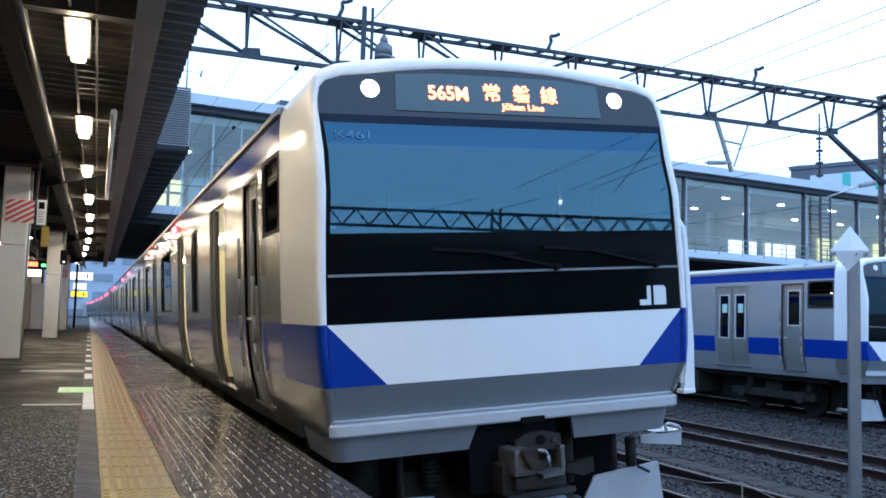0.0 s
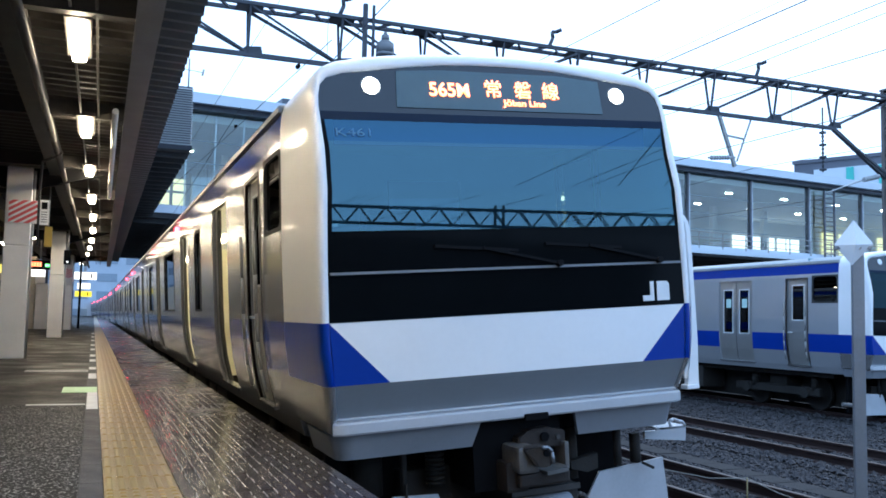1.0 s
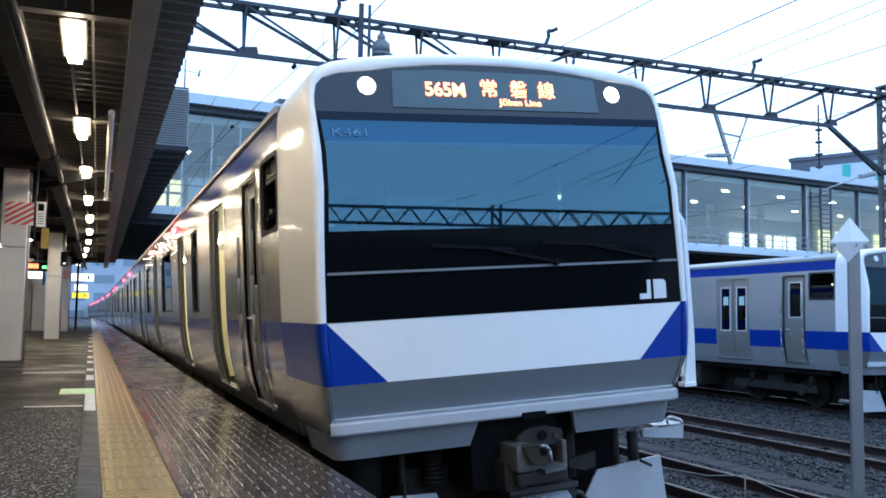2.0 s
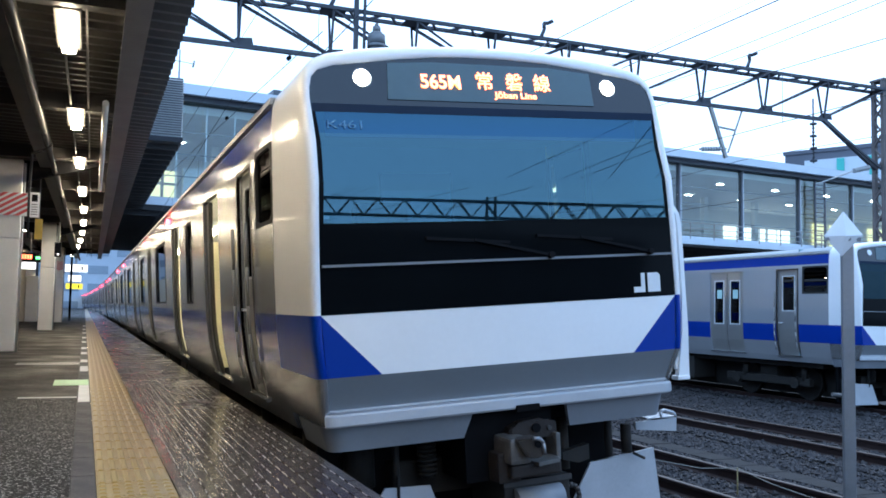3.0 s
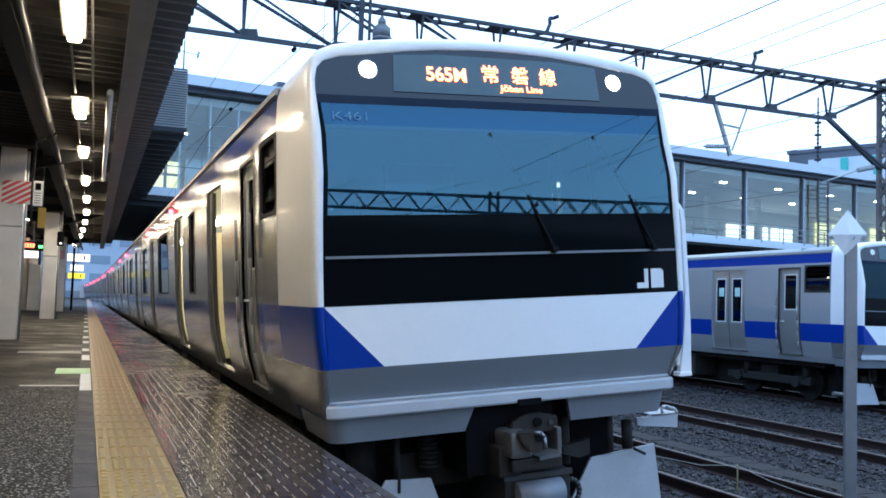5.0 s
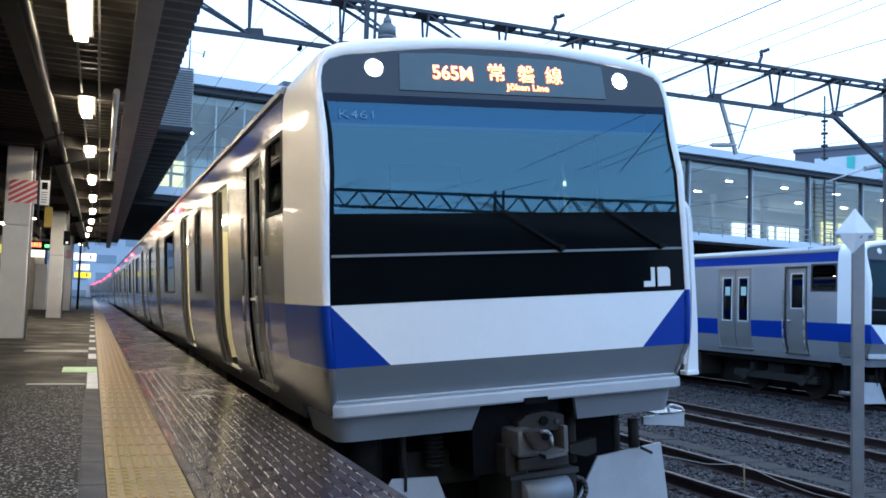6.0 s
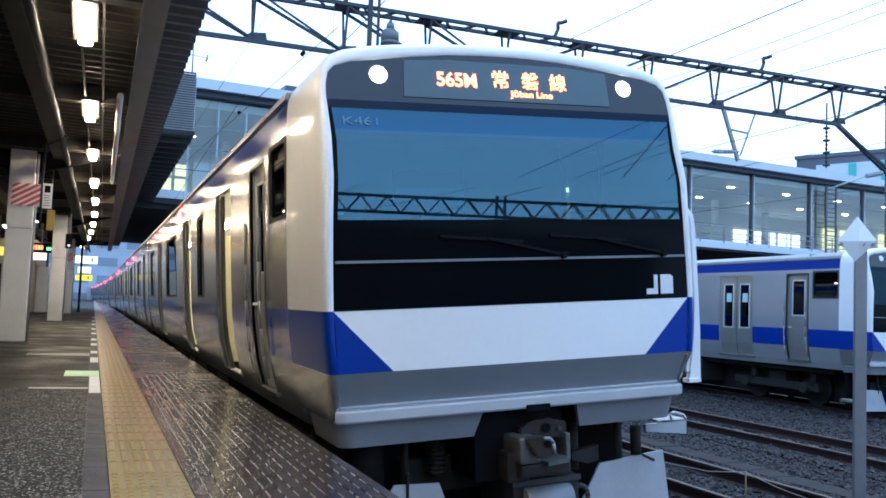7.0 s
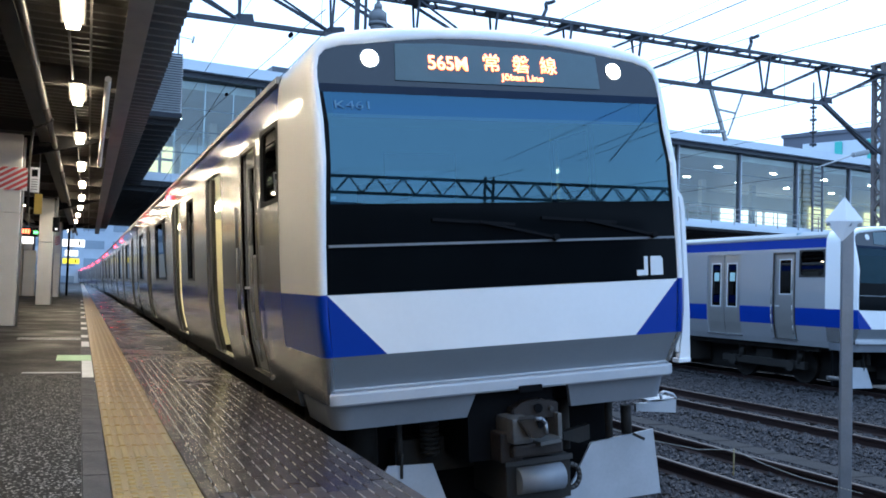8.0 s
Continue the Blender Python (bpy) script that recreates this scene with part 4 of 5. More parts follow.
# ---- platform ----
PY0, PY1 = -32, 280
pf = setting("platform", B(-14, -1.68, PY0, PY1, -0.25, ZP - 0.03), OLD_CONCRETE, "raised station platform with a concrete edge", "platform")
part("asphalt", B(-14, -3.05, 3.40, PY1, ZP - 0.028, ZP), ASPHALT, pf, "smooth dark wet asphalt")
part("coarse_asphalt", B(-14, -3.05, PY0, 3.395, ZP - 0.028, ZP), COARSE, pf, "coarse speckled wet asphalt")
part("joint_bed", B(-2.57, -1.66, PY0, PY1, ZP - 0.028, ZP - 0.010), JOINT, pf)
part("platform_lip", B(-1.70, -1.64, PY0, PY1, ZP - 0.16, ZP - 0.030), CONCRETE, pf)
part("refuge_shadow_wall", B(-1.76, -1.69, PY0, PY1, -0.2, ZP - 0.17), OLD_CONCRETE, pf)

# painted marks on the kerb
for a, b in ((2.95, 4.75), (6.9, 7.9), (8.9, 9.5), (11.2, 11.9), (13.1, 13.9), (16.2, 17), (19, 20), (23, 24), (27, 28.2), (32, 33.5)):
    tagged(part("platform_mark", B(-3.04, -2.94, a, b, ZP, ZP + 0.004), PAINT), "white painted mark on the platform kerb", "painted mark", "platform marks")
for y in (3.36, 8.35, 8.62):
    tagged(part("platform_line", B(-3.56 if y < 5 else -3.9, -3.05, y, y + 0.07, ZP, ZP + 0.004), PAINT), "thin white line painted on asphalt", "painted line", "platform lines")
tagged(part("green_mark", B(-3.30, -2.94, 4.72, 5.45, ZP + 0.001, ZP + 0.006), GREEN), "pale green boarding mark on the platform", "painted mark")


def column(x, y):
    c = thing("platform_column", pose(x, y, ZP), "pale painted square steel column carrying the canopy", "column", "canopy columns")
    part("shaft", B(-0.22, 0.22, -0.2, 0.2, 0, 2.05, bevel=0.02), COLUMN, c)
    part("upper_shaft", B(-0.215, 0.215, -0.195, 0.195, 2.058, 3.5, bevel=0.02), COLUMN, c)
    part("conduit", rod(bmesh.new(), (0.25, -0.12, 0), (0.25, -0.12, 3.45), 0.022, n=8), PIPE, c)
    b = bmesh.new()
    plate(b, [(-0.2, -0.06, 3.1), (-0.2, -0.06, 3.5), (-1.6, -0.06, 3.62), (-1.6, -0.06, 3.52)], (0, 0.12, 0))
    plate(b, [(0.2, -0.06, 3.1), (0.2, -0.06, 3.5), (1.6, -0.06, 3.62), (1.6, -0.06, 3.52)], (0, 0.12, 0))
    part("bracket", b, MATT_BLACK, c)
    return c


col = column(-4.39, 12.3)
for x, y in ((-4.5, -2.0), (-4.20, 26.4), (-4.22, 39.65)):
    copy_thing(col, pose(x, y, ZP))

for x, y, z in ((-4.306, 12.08, 2.465), (-4.27, 39.43, 2.42)):
    hb = thing("hazard_board", pose(x, y, ZP + z), "red and white striped board fixed to a column", "warning board", "boards")
    part("board", B(-0.24, 0.24, 0, 0.012, 0, 0.42), SIGN_WHITE, hb)
    s = bmesh.new()
    for k in range(-4, 6):
        low = k * 0.105
        rise = 0.30 / 0.48
        q = []
        # walk the stripe's two long edges, cut at the board's top and foot
        for off, way in ((0.0, 1), (0.06, -1)):
            x0 = max(-0.24, -0.24 + (0.0 - low - off) / rise)
            x1 = min(0.24, -0.24 + (0.42 - low - off) / rise)
            if x0 < x1:
                q += [(x, low + off + rise * (x + 0.24)) for x in ((x0, x1) if way > 0 else (x1, x0))]
        if len(q) == 4:
            plate(s, [(x, -0.004, z) for x, z in q], (0, 0.003, 0))
    part("stripes", s, SIGN_RED, hb)
nb = thing("notice_board", pose(-4.03, 12.05, ZP + 2.445), "white notice board with a small dark symbol and lines", "notice")
part("board", B(0, 0.16, 0, 0.012, 0, 0.46), SIGN_WHITE, nb)
part("symbol", B(0.03, 0.13, -0.004, -0.001, 0.29, 0.42), MATT_BLACK, nb)
for k in range(5):
    part("text_bar", B(0.03, 0.13, -0.003, -0.001, 0.05 + 0.045 * k, 0.062 + 0.045 * k), MATT_BLACK, nb)

# ---- canopy ----
RAFTER = mat("rafter_dark", (0.045, 0.041, 0.038), 0.6, 0, 0.3, 2, 30)
CY1 = 48
c = bmesh.new()
prev = None
# the unseen stretch behind the camera is added to darken the platform
n_rib = int((CY1 - PY0) / 0.30)
for k in range(n_rib * 4):
    y = PY0 + k * 0.075
    z = 4.66 + (0.075 if k % 4 in (1, 2) else 0.0)
    row = [c.verts.new((x, y, z + (x + 2.20) * -0.02)) for x in (-2.20, -5, -12)]
    row2 = [c.verts.new((x, y, z + 0.02 + (x + 2.20) * -0.02)) for x in (-2.20, -5, -12)]
    if prev:
        for a, b in ((prev[0], row), (row2, prev[1])):
            for i in range(2):
                c.faces.new((a[i], b[i], b[i + 1], a[i + 1]))
        c.faces.new((prev[0][0], prev[1][0], row2[0], row[0]))
    prev = (row, row2)
canopy = setting("canopy_roof", c, CANOPY, "dark corrugated platform canopy roof", "canopy")
SKEW = 0.0075
canopy.matrix_basis = pose(0, 0, 0, 0, 0, -math.degrees(SKEW))
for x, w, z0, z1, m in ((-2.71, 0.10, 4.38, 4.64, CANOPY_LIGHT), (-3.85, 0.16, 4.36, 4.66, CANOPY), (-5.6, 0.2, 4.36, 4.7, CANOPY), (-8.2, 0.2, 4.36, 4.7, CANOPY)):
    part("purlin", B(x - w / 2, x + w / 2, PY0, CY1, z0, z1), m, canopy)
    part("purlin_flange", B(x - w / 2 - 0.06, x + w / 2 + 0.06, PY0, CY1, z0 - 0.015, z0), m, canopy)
for k in range(17):
    y = -30.5 + 4.63 * k + 0.6
    part("rafter", B(-11.9, -2.79, y - 0.06, y + 0.06, 4.44, 4.66), RAFTER, canopy)
part("cable_pipe", tube(bmesh.new(), [(-3.73, y, 4.27) for y in range(PY0, CY1 + 1, 8)], 0.045, 10), RAFTER, canopy)
part("small_pipe", tube(bmesh.new(), [(-3.66, 9.0, 4.26), (-3.78, 9.2, 4.2), (-3.95, 9.35, 4.15), (-4.13, 11.9, 3.9), (-4.13, 12.0, 3.0)], 0.022, 8), RUBBER, canopy)
for s in (-0.11, 0.11):
    part("lamp_channel", B(-3.25 + s - 0.012, -3.25 + s + 0.012, PY0, CY1, 4.47, 4.50), CANOPY, canopy)
part("downpipe", rod(bmesh.new(), (-2.93, 5.95, 4.33), (-2.93, 15.1, 4.33), 0.04, n=10), COLUMN, canopy)


def tube_lamp(x, y, z):
    t = thing("tube_lamp", pose(x, y, z), "bright fluorescent tube lamp under the canopy", "lamp", "canopy lamps")
    part("housing", B(-0.12, 0.12, -0.66, 0.66, 0.033, 0.10, bevel=0.015), CANOPY, t)
    part("tube", B(-0.068, 0.068, -0.64, 0.64, -0.03, 0.03, bevel=0.028), TUBE, t, "glowing tube")
    return t


def lamp_x(y):
    """The row of lamps runs askew and then follows the bend of the platform."""
    return -3.305 + SKEW * y - (min(max(y - 18, 0), 40)) ** 2 / 1000


lamp = tube_lamp(lamp_x(3.31), 3.31, 4.40)
for k in range(-8, 11):
    if k:
        copy_thing(lamp, pose(lamp_x(3.31 + 4.3 * k), 3.31 + 4.3 * k, 4.40))
for k in range(-4, 5):
    copy_thing(lamp, pose(-6.3, 6.0 + 8.6 * k, 4.30))

copy_thing(lamp, pose(-5.25, 27.7, 4.30, 0, 0, 90))

# wall added to close the far side of the platform against sky light
setting("wall_west", B(-12.2, -11.9, PY0, PY1, ZP, 4.6), SIDING, "added beige wall that shuts sky light off the platform", "wall")

# ---- platform buildings and signs ----
kb = thing("platform_room", pose(-6.0, 40.3, ZP), "beige sided platform room with a grey louvred shutter", "building")
part("wall", B(-5.0, 0.35, 0, 9, 0, 3.4), SIDING, kb)
for k in range(16):
    part("siding_board", B(-5.0, 0.36, -0.025, 0.0, 0.02 + 0.21 * k, 0.205 + 0.21 * k), SIDING, kb)
for k in range(17):
    part("shutter_slat", B(-0.85, -0.02, -0.06, -0.03, 0.10 + 0.11 * k, 0.185 + 0.11 * k), CANOPY_LIGHT, kb)
part("door_panel", B(0.40, 0.92, 0.0, 0.8, 0, 2.15, bevel=0.02), COLUMN, kb, "pale grey cabinet panel")
part("dark_window", B(-2.6, -1.1, -0.05, -0.03, 0.4, 2.2), MATT_BLACK, kb)

dep = thing("departure_board", pose(-4.93, 30, 3.06), "hanging departure board with red and green LED rows", "departure board")
part("case", B(-0.42, 0.38, 0, 0.3, 0.26, 0.60, bevel=0.02), MATT_BLACK, dep)
part("white_panel", B(-0.42, 0.18, 0.02, 0.28, 0.0, 0.24), SIGN_LIT, dep)
for k in range(5):
    part("led_bar", B(-0.38 + 0.09 * k, -0.31 + 0.09 * k, -0.004, -0.001, 0.36, 0.52), LED_BOARD, dep)
part("led_bar", B(0.18, 0.33, -0.004, -0.001, 0.36, 0.46), LED_BOARD_GREEN, dep)
part("hanger", rod(bmesh.new(), (0, 0.15, 0.6), (0, 0.15, 1.55), 0.02, n=8), PIPE, dep)
ys = thing("yellow_sign", pose(-6.35, 30, 3.15), "lit yellow exit sign hanging under the canopy", "sign")
part("panel", B(-0.5, 0.52, 0, 0.2, 0, 0.30, bevel=0.01), SIGN_YELLOW, ys)
part("hanger", rod(bmesh.new(), (0, 0.1, 0.3), (0, 0.1, 1.45), 0.02, n=8), PIPE, ys)
sb = thing("speaker_box", pose(-3.92, 24.9, 3.3), "small dark box with a lamp fixed by the column", "speaker")
part("case", B(-0.06, 0.14, 0, 0.25, 0, 0.45, bevel=0.02), MATT_BLACK, sb)
part("lamp_dot", B(0.02, 0.08, -0.01, 0, 0.05, 0.10), SIGN_LIT, sb)
part("pole", rod(bmesh.new(), (0.06, 0.1, 0.45), (0.06, 0.1, 1.1), 0.025, n=8), PIPE, sb)
yb = thing("yellow_board", pose(-4.02, 14.5, 3.15), "narrow yellow board hanging beside a column", "sign")
part("panel", B(-0.03, 0.12, 0, 0.03, 0, 0.42), mat("board_yellow", (0.55, 0.36, 0.06), 0.5), yb)
part("hanger", rod(bmesh.new(), (0.04, 0.015, 0.42), (0.04, 0.015, 1.4), 0.012, n=8), PIPE, yb)
for x0, x1, z, y, m, lab in ((-4.05, -2.95, 3.5, 45, SIGN_LIT, "lit white platform sign hanging under the canopy"), (-4.1, -3.3, 3.3, 58, SIGN_LIT, "lit white platform sign hanging under the canopy"), (-4.3, -3.2, 2.85, 62, SIGN_YELLOW, "lit yellow platform sign hanging under the canopy")):
    h = thing("hanging_sign", pose(x0, y, z), lab, "sign", "hanging signs")
    part("panel", B(0, x1 - x0, 0, 0.2, 0, 0.38, bevel=0.01), m, h)
    part("text_bar", B(0.72 * (x1 - x0), 0.8 * (x1 - x0), -0.006, -0.001, 0.08, 0.3), MATT_BLACK, h)
    part("hanger", rod(bmesh.new(), ((x1 - x0) / 2, 0.1, 0.38), ((x1 - x0) / 2, 0.1, (4.62 if y < 48 else 6.1) - z), 0.02, n=8), PIPE, h)
pl = bmesh.new()
rod(pl, (-3.72, 44, ZP), (-3.72, 44, 4.5), 0.06)
tagged(part("signal_pole", pl, MATT_BLACK), "dark slim pole standing on the platform", "pole")

# ---- louvred housing over the canopy ----
lh = thing("stair_housing", pose(-0.64, 20.4, 6.3), "grey louvred housing on a dark deck beside the hall", "housing")
part("deck", B(-6, 0, 0, 21, 0.16, 0.30), SLAB, lh)
for k in range(20):
    part("deck_rib", B(-6, -0.05, 0.4 + 1.02 * k, 0.52 + 1.02 * k, 0.02, 0.158), SLAB, lh)
part("deck_edge", B(-6.02, 0.02, -0.03, 0, 0.18, 0.32), CONCRETE, lh)
part("core", B(-6, -0.02, 0.08, 20, 0.30, 2.05), HALL_DARK, lh)
for k in range(24):
    b = bmesh.new()
    plate(b, [(-6, 0.06, 0.36 + 0.07 * k), (0, 0.06, 0.36 + 0.07 * k), (0, -0.01, 0.325 + 0.07 * k), (-6, -0.01, 0.325 + 0.07 * k)], (0, 0, 0.022))
    part("slat", b, LOUVRE, lh)
an = bmesh.new()
rod(an, (-0.75, 20.9, 8.33), (-0.75, 20.9, 9.3), 0.025, n=8)
rod(an, (-1.0, 20.9, 8.98), (-0.35, 20.9, 8.92), 0.012, n=6)
rod(an, (-0.37, 20.9, 8.82), (-0.33, 20.9, 9.02), 0.03, n=6)
tagged(part("antenna", an, PIPE), "thin grey antenna mast on the housing roof", "antenna")

# ---- hall over the tracks ----
hall = thing("station_hall", pose(5.0, 39.3, 0, 0, 0, 6), "glazed white station hall spanning the tracks", "station hall")
HX0, HX1, HD = -45, 95, 15
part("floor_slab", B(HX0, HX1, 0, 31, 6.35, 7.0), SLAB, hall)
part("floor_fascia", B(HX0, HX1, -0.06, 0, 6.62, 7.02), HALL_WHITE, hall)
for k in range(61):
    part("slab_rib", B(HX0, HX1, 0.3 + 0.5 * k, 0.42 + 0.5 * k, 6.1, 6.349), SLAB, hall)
part("roof_slab", B(HX0, HX1, -1.0, HD + 1, 12.0, 12.25), HALL_WHITE, hall)
part("roof_fascia", B(HX0, HX1, -1.05, -1.0, 11.95, 12.45), HALL_WHITE, hall)
# dark strip drawn as the shadow line under the roof edge
part("soffit_shadow_strip", B(HX0, HX1, -0.5, 0.2, 11.72, 11.99), HALL_DARK, hall)
part("ceiling", B(HX0, HX1, 0.3, HD - 0.2, 11.30, 11.70), HALL_IN, hall)
part("back_wall", B(HX0, HX1, HD - 0.3, HD, 7.0, 11.9), HALL_IN, hall)
# panes, walls and notices glow in place of the light falling there
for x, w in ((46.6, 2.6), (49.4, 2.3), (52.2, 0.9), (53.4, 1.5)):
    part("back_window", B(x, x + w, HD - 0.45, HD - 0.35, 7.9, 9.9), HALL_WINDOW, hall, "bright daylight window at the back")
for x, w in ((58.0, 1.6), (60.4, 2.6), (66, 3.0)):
    part("warm_panel", B(x, x + w, HD - 0.5, HD - 0.4, 8.0, 10.8), HALL_WARM, hall, "yellowish wall with lamplight drawn as glow")
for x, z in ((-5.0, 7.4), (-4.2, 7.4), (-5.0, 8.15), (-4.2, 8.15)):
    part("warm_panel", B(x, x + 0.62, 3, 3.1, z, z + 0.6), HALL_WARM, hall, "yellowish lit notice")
for x in np.arange(-7.0, 8.0, 1.4):
    part("mullion", B(x - 0.03, x + 0.03, 0.03, 0.10, 7.0, 11.7), HALL_WHITE, hall)
for x in (-3.2, -1.4, 0.6):
    part("inner_shelf", B(x, x + 1.3, 3.2, 3.6, 7.0, 9.0), HALL_WHITE, hall)
for k, x in enumerate(np.arange(HX0, HX1, 5.6)):
    m = part("hall_column", B(x - 0.06, x + 0.08, -0.12, 0.2, 7.0, 11.72), HALL_DARK, hall)
    part("column_strip", B(x + 0.10, x + 0.17, -0.1, 0.1, 7.0, 11.71), HALL_WHITE, m)
    part("pane", B(x + 0.18, x + 2.78, 0.0, 0.02, 7.0, 11.71), HALL_GLASS, hall)
    part("pane", B(x + 2.80, x + 5.53, 0.0, 0.02, 7.0, 11.71), HALL_GLASS, hall)
    part("inner_column", B(x - 0.2, x + 0.2, 9.0, 9.4, 7.0, 11.3), HALL_IN, hall)
    for yy, dx in ((3.0, 0.9), (8.5, 3.1)):
        part("ceiling_lamp", B(x + dx, x + dx + 0.5, yy, yy + 0.16, 11.25, 11.29), HALL_LAMP, hall)
for z in (8.1, 10.3, 9.2):
    part("transom", B(HX0, HX1, 0.03, 0.09, z - 0.02, z + 0.02), HALL_DARK, hall)
# walkway with a rail
part("walkway_deck", B(19, HX1, -2.0, -0.07, 6.3, 6.62), HALL_WHITE, hall)
for z in (6.95, 7.3, 7.65):
    part("rail_bar", B(19, HX1, -1.98, -1.93, z - 0.025, z + 0.025), PIPE, hall)
for x in np.arange(19, 60, 2.0):
    part("rail_post", B(x - 0.03, x + 0.03, -1.98, -1.93, 6.62, 7.66), PIPE, hall)
for x in np.arange(HX0 + 2, HX1, 14):
    part("pier", B(x - 0.5, x + 0.5, 5, 6.2, -0.4, 6.1), OLD_CONCRETE, hall)
# ladder frame on the facade
for x in (40.2, 41.2):
    part("ladder_side", B(x - 0.06, x + 0.06, -0.5, -0.4, 6.8, 11.6), HALL_DARK, hall)
for k in range(14):
    part("ladder_rung", B(40.2, 41.2, -0.48, -0.42, 7.0 + 0.33 * k, 7.07 + 0.33 * k), HALL_DARK, hall)
part("roof_vent", B(0.2, 1.9, -1.0, 0.2, 12.45, 12.75, bevel=0.05), HALL_DARK, hall)

# ---- overhead line gantry ----
JOINTS = [-4.3, -2.2, -0.1, 2.0, 4.05, 6.1, 8.2, 10.3, 12.45, 14.6, 16.8, 19.0]


def gantry(m, label):
    gt = thing("line_gantry", m, label, "gantry", "line gantries")
    # three-chord girder: two laced chords above, one below
    for y in (-0.23, 0.23):
        part("chord", bar(bmesh.new(), (-6.4, y, 8.72), (19.0, y, 8.72), 0.085), GANTRY, gt)
        for i, x in enumerate(JOINTS):
            if x < 18:
                part("vertical", bar(bmesh.new(), (x, y * 0.1, 7.62), (x, y, 8.70), 0.05), GANTRY, gt)
            if i:
                a = JOINTS[i - 1]
                p, q = ((a, y, 8.68), (x, y * 0.1, 7.66)) if x < 3 else ((a, y * 0.1, 7.66), (x, y, 8.68))
                if 1.9 < x < 6.2:
                    p, q = (a, y, 8.68), (x, y * 0.1, 7.66)
                part("diagonal", bar(bmesh.new(), p, q, 0.065 if y > 0 else 0.045), GANTRY, gt)
    part("chord", bar(bmesh.new(), (-6.4, 0, 7.62), (16.8, 0, 7.62), 0.10), GANTRY, gt)
    part("knee_brace", bar(bmesh.new(), (16.8, 0, 7.62), (18.95, 0.12, 6.35), 0.11), GANTRY, gt)
    part("knee_brace", bar(bmesh.new(), (16.8, 0, 7.60), (18.95, -0.12, 6.30), 0.06), GANTRY, gt)
    for x in JOINTS:
        part("top_gusset", B(x - 0.30, x + 0.30, -0.22, 0.22, 8.665, 8.68), GANTRY, gt)
        if x < 18:
            part("gusset", plate(bmesh.new(), [(x - 0.24, -0.008, 7.64), (x + 0.34, -0.008, 7.64), (x + 0.30, -0.008, 7.84), (x - 0.05, -0.008, 7.80)], (0, 0.016, 0)), GANTRY, gt)
    for i in range(len(JOINTS) - 1):
        a, b = JOINTS[i], JOINTS[i + 1]
        for k in range(1, 4):
            x, d = a + (b - a) * k / 4, 0.14 if k % 2 else -0.14
            part("lacing", bar(bmesh.new(), (x - d, -0.22, 8.70), (x + d, 0.22, 8.70), 0.05), GANTRY, gt)
    # lattice post at the far end
    for dx in (-0.3, 0.3):
        for y in (-0.17, 0.17):
            part("post_leg", bar(bmesh.new(), (19.28 + dx, y, -0.4), (19.28 + dx, y, 9.0), 0.12), GANTRY_POST, gt)
    part("post_cap", B(18.9, 19.66, -0.26, 0.26, 9.0, 9.06), GANTRY_POST, gt)
    for k in range(22):
        z = -0.2 + 0.4 * k
        s = 1 if k % 2 else -1
        for y in (-0.2, 0.2):
            part("post_lacing", bar(bmesh.new(), (19.28 - 0.3 * s, y, z), (19.28 + 0.3 * s, y, z + 0.4), 0.055), GANTRY_POST, gt)
        part("post_lacing", bar(bmesh.new(), (18.95, -0.16 * s, z), (18.95, 0.16 * s, z + 0.4), 0.05), GANTRY_POST, gt)
    for dx in (-0.15, 0.15):
        part("post_leg", bar(bmesh.new(), (-6.4 + dx, 0, -0.4), (-6.4 + dx, 0, 9.0), 0.16), GANTRY_POST, gt)
    # bent arms on top
    for x in (1.95, 7.45, 14.0):
        part("bent_arm", tube(bmesh.new(), [(x, 0, 8.76), (x + 0.12, 0, 9.05), (x + 0.1, 0, 9.2), (x + 0.22, 0, 9.22), (x + 0.34, -0.05, 9.28)], 0.05, 8), GANTRY, gt)
    # drop bracket with insulators
    part("drop_arm", bar(bmesh.new(), (12.75, 0, 7.6), (13.28, 0, 6.20), 0.09), PIPE, gt)
    part("drop_stay", bar(bmesh.new(), (13.85, 0, 7.6), (13.35, 0, 6.35), 0.04), PIPE, gt)
    part("drop_tie", bar(bmesh.new(), (12.95, 0, 7.05), (13.6, 0, 7.0), 0.05), PIPE, gt)
    b = bmesh.new()
    rod(b, (13.25, -0.05, 6.45), (12.35, -0.05, 6.36), 0.03, n=8)
    for k in range(7):
        rod(b, (12.45 + 0.09 * k, -0.05, 6.37 + 0.008 * k), (12.49 + 0.09 * k, -0.05, 6.374 + 0.008 * k), 0.065, n=14)
    part("insulator", b, INSUL, gt)
    b = bmesh.new()
    rod(b, (16.42, 0, 8.2), (16.42, 0, 6.3), 0.025, n=8)
    for k in range(10):
        rod(b, (16.42, 0, 6.35 + 0.12 * k), (16.42, 0, 6.40 + 0.12 * k), 0.10 if k % 3 == 0 else 0.04, n=12)
    part("insulator", b, GANTRY, gt)
    b = bmesh.new()
    rod(b, (16.44, -0.1, 5.68), (17.86, -0.1, 6.18), 0.022, n=8)
    for k in range(8):
        rod(b, (17.86 + 0.075 * k, -0.1, 6.18 + 0.018 * k), (17.91 + 0.075 * k, -0.1, 6.192 + 0.018 * k), 0.075, n=12)
    part("insulator", b, INSUL, gt)
    # upright pole and bell-shaped arrester
    for x, w in ((2.50, 0.10), (2.70, 0.06)):
        part("hanger_pole", bar(bmesh.new(), (x, -0.35, 6.9), (x, -0.35, 9.05), w), GANTRY, gt)
    b = bmesh.new()
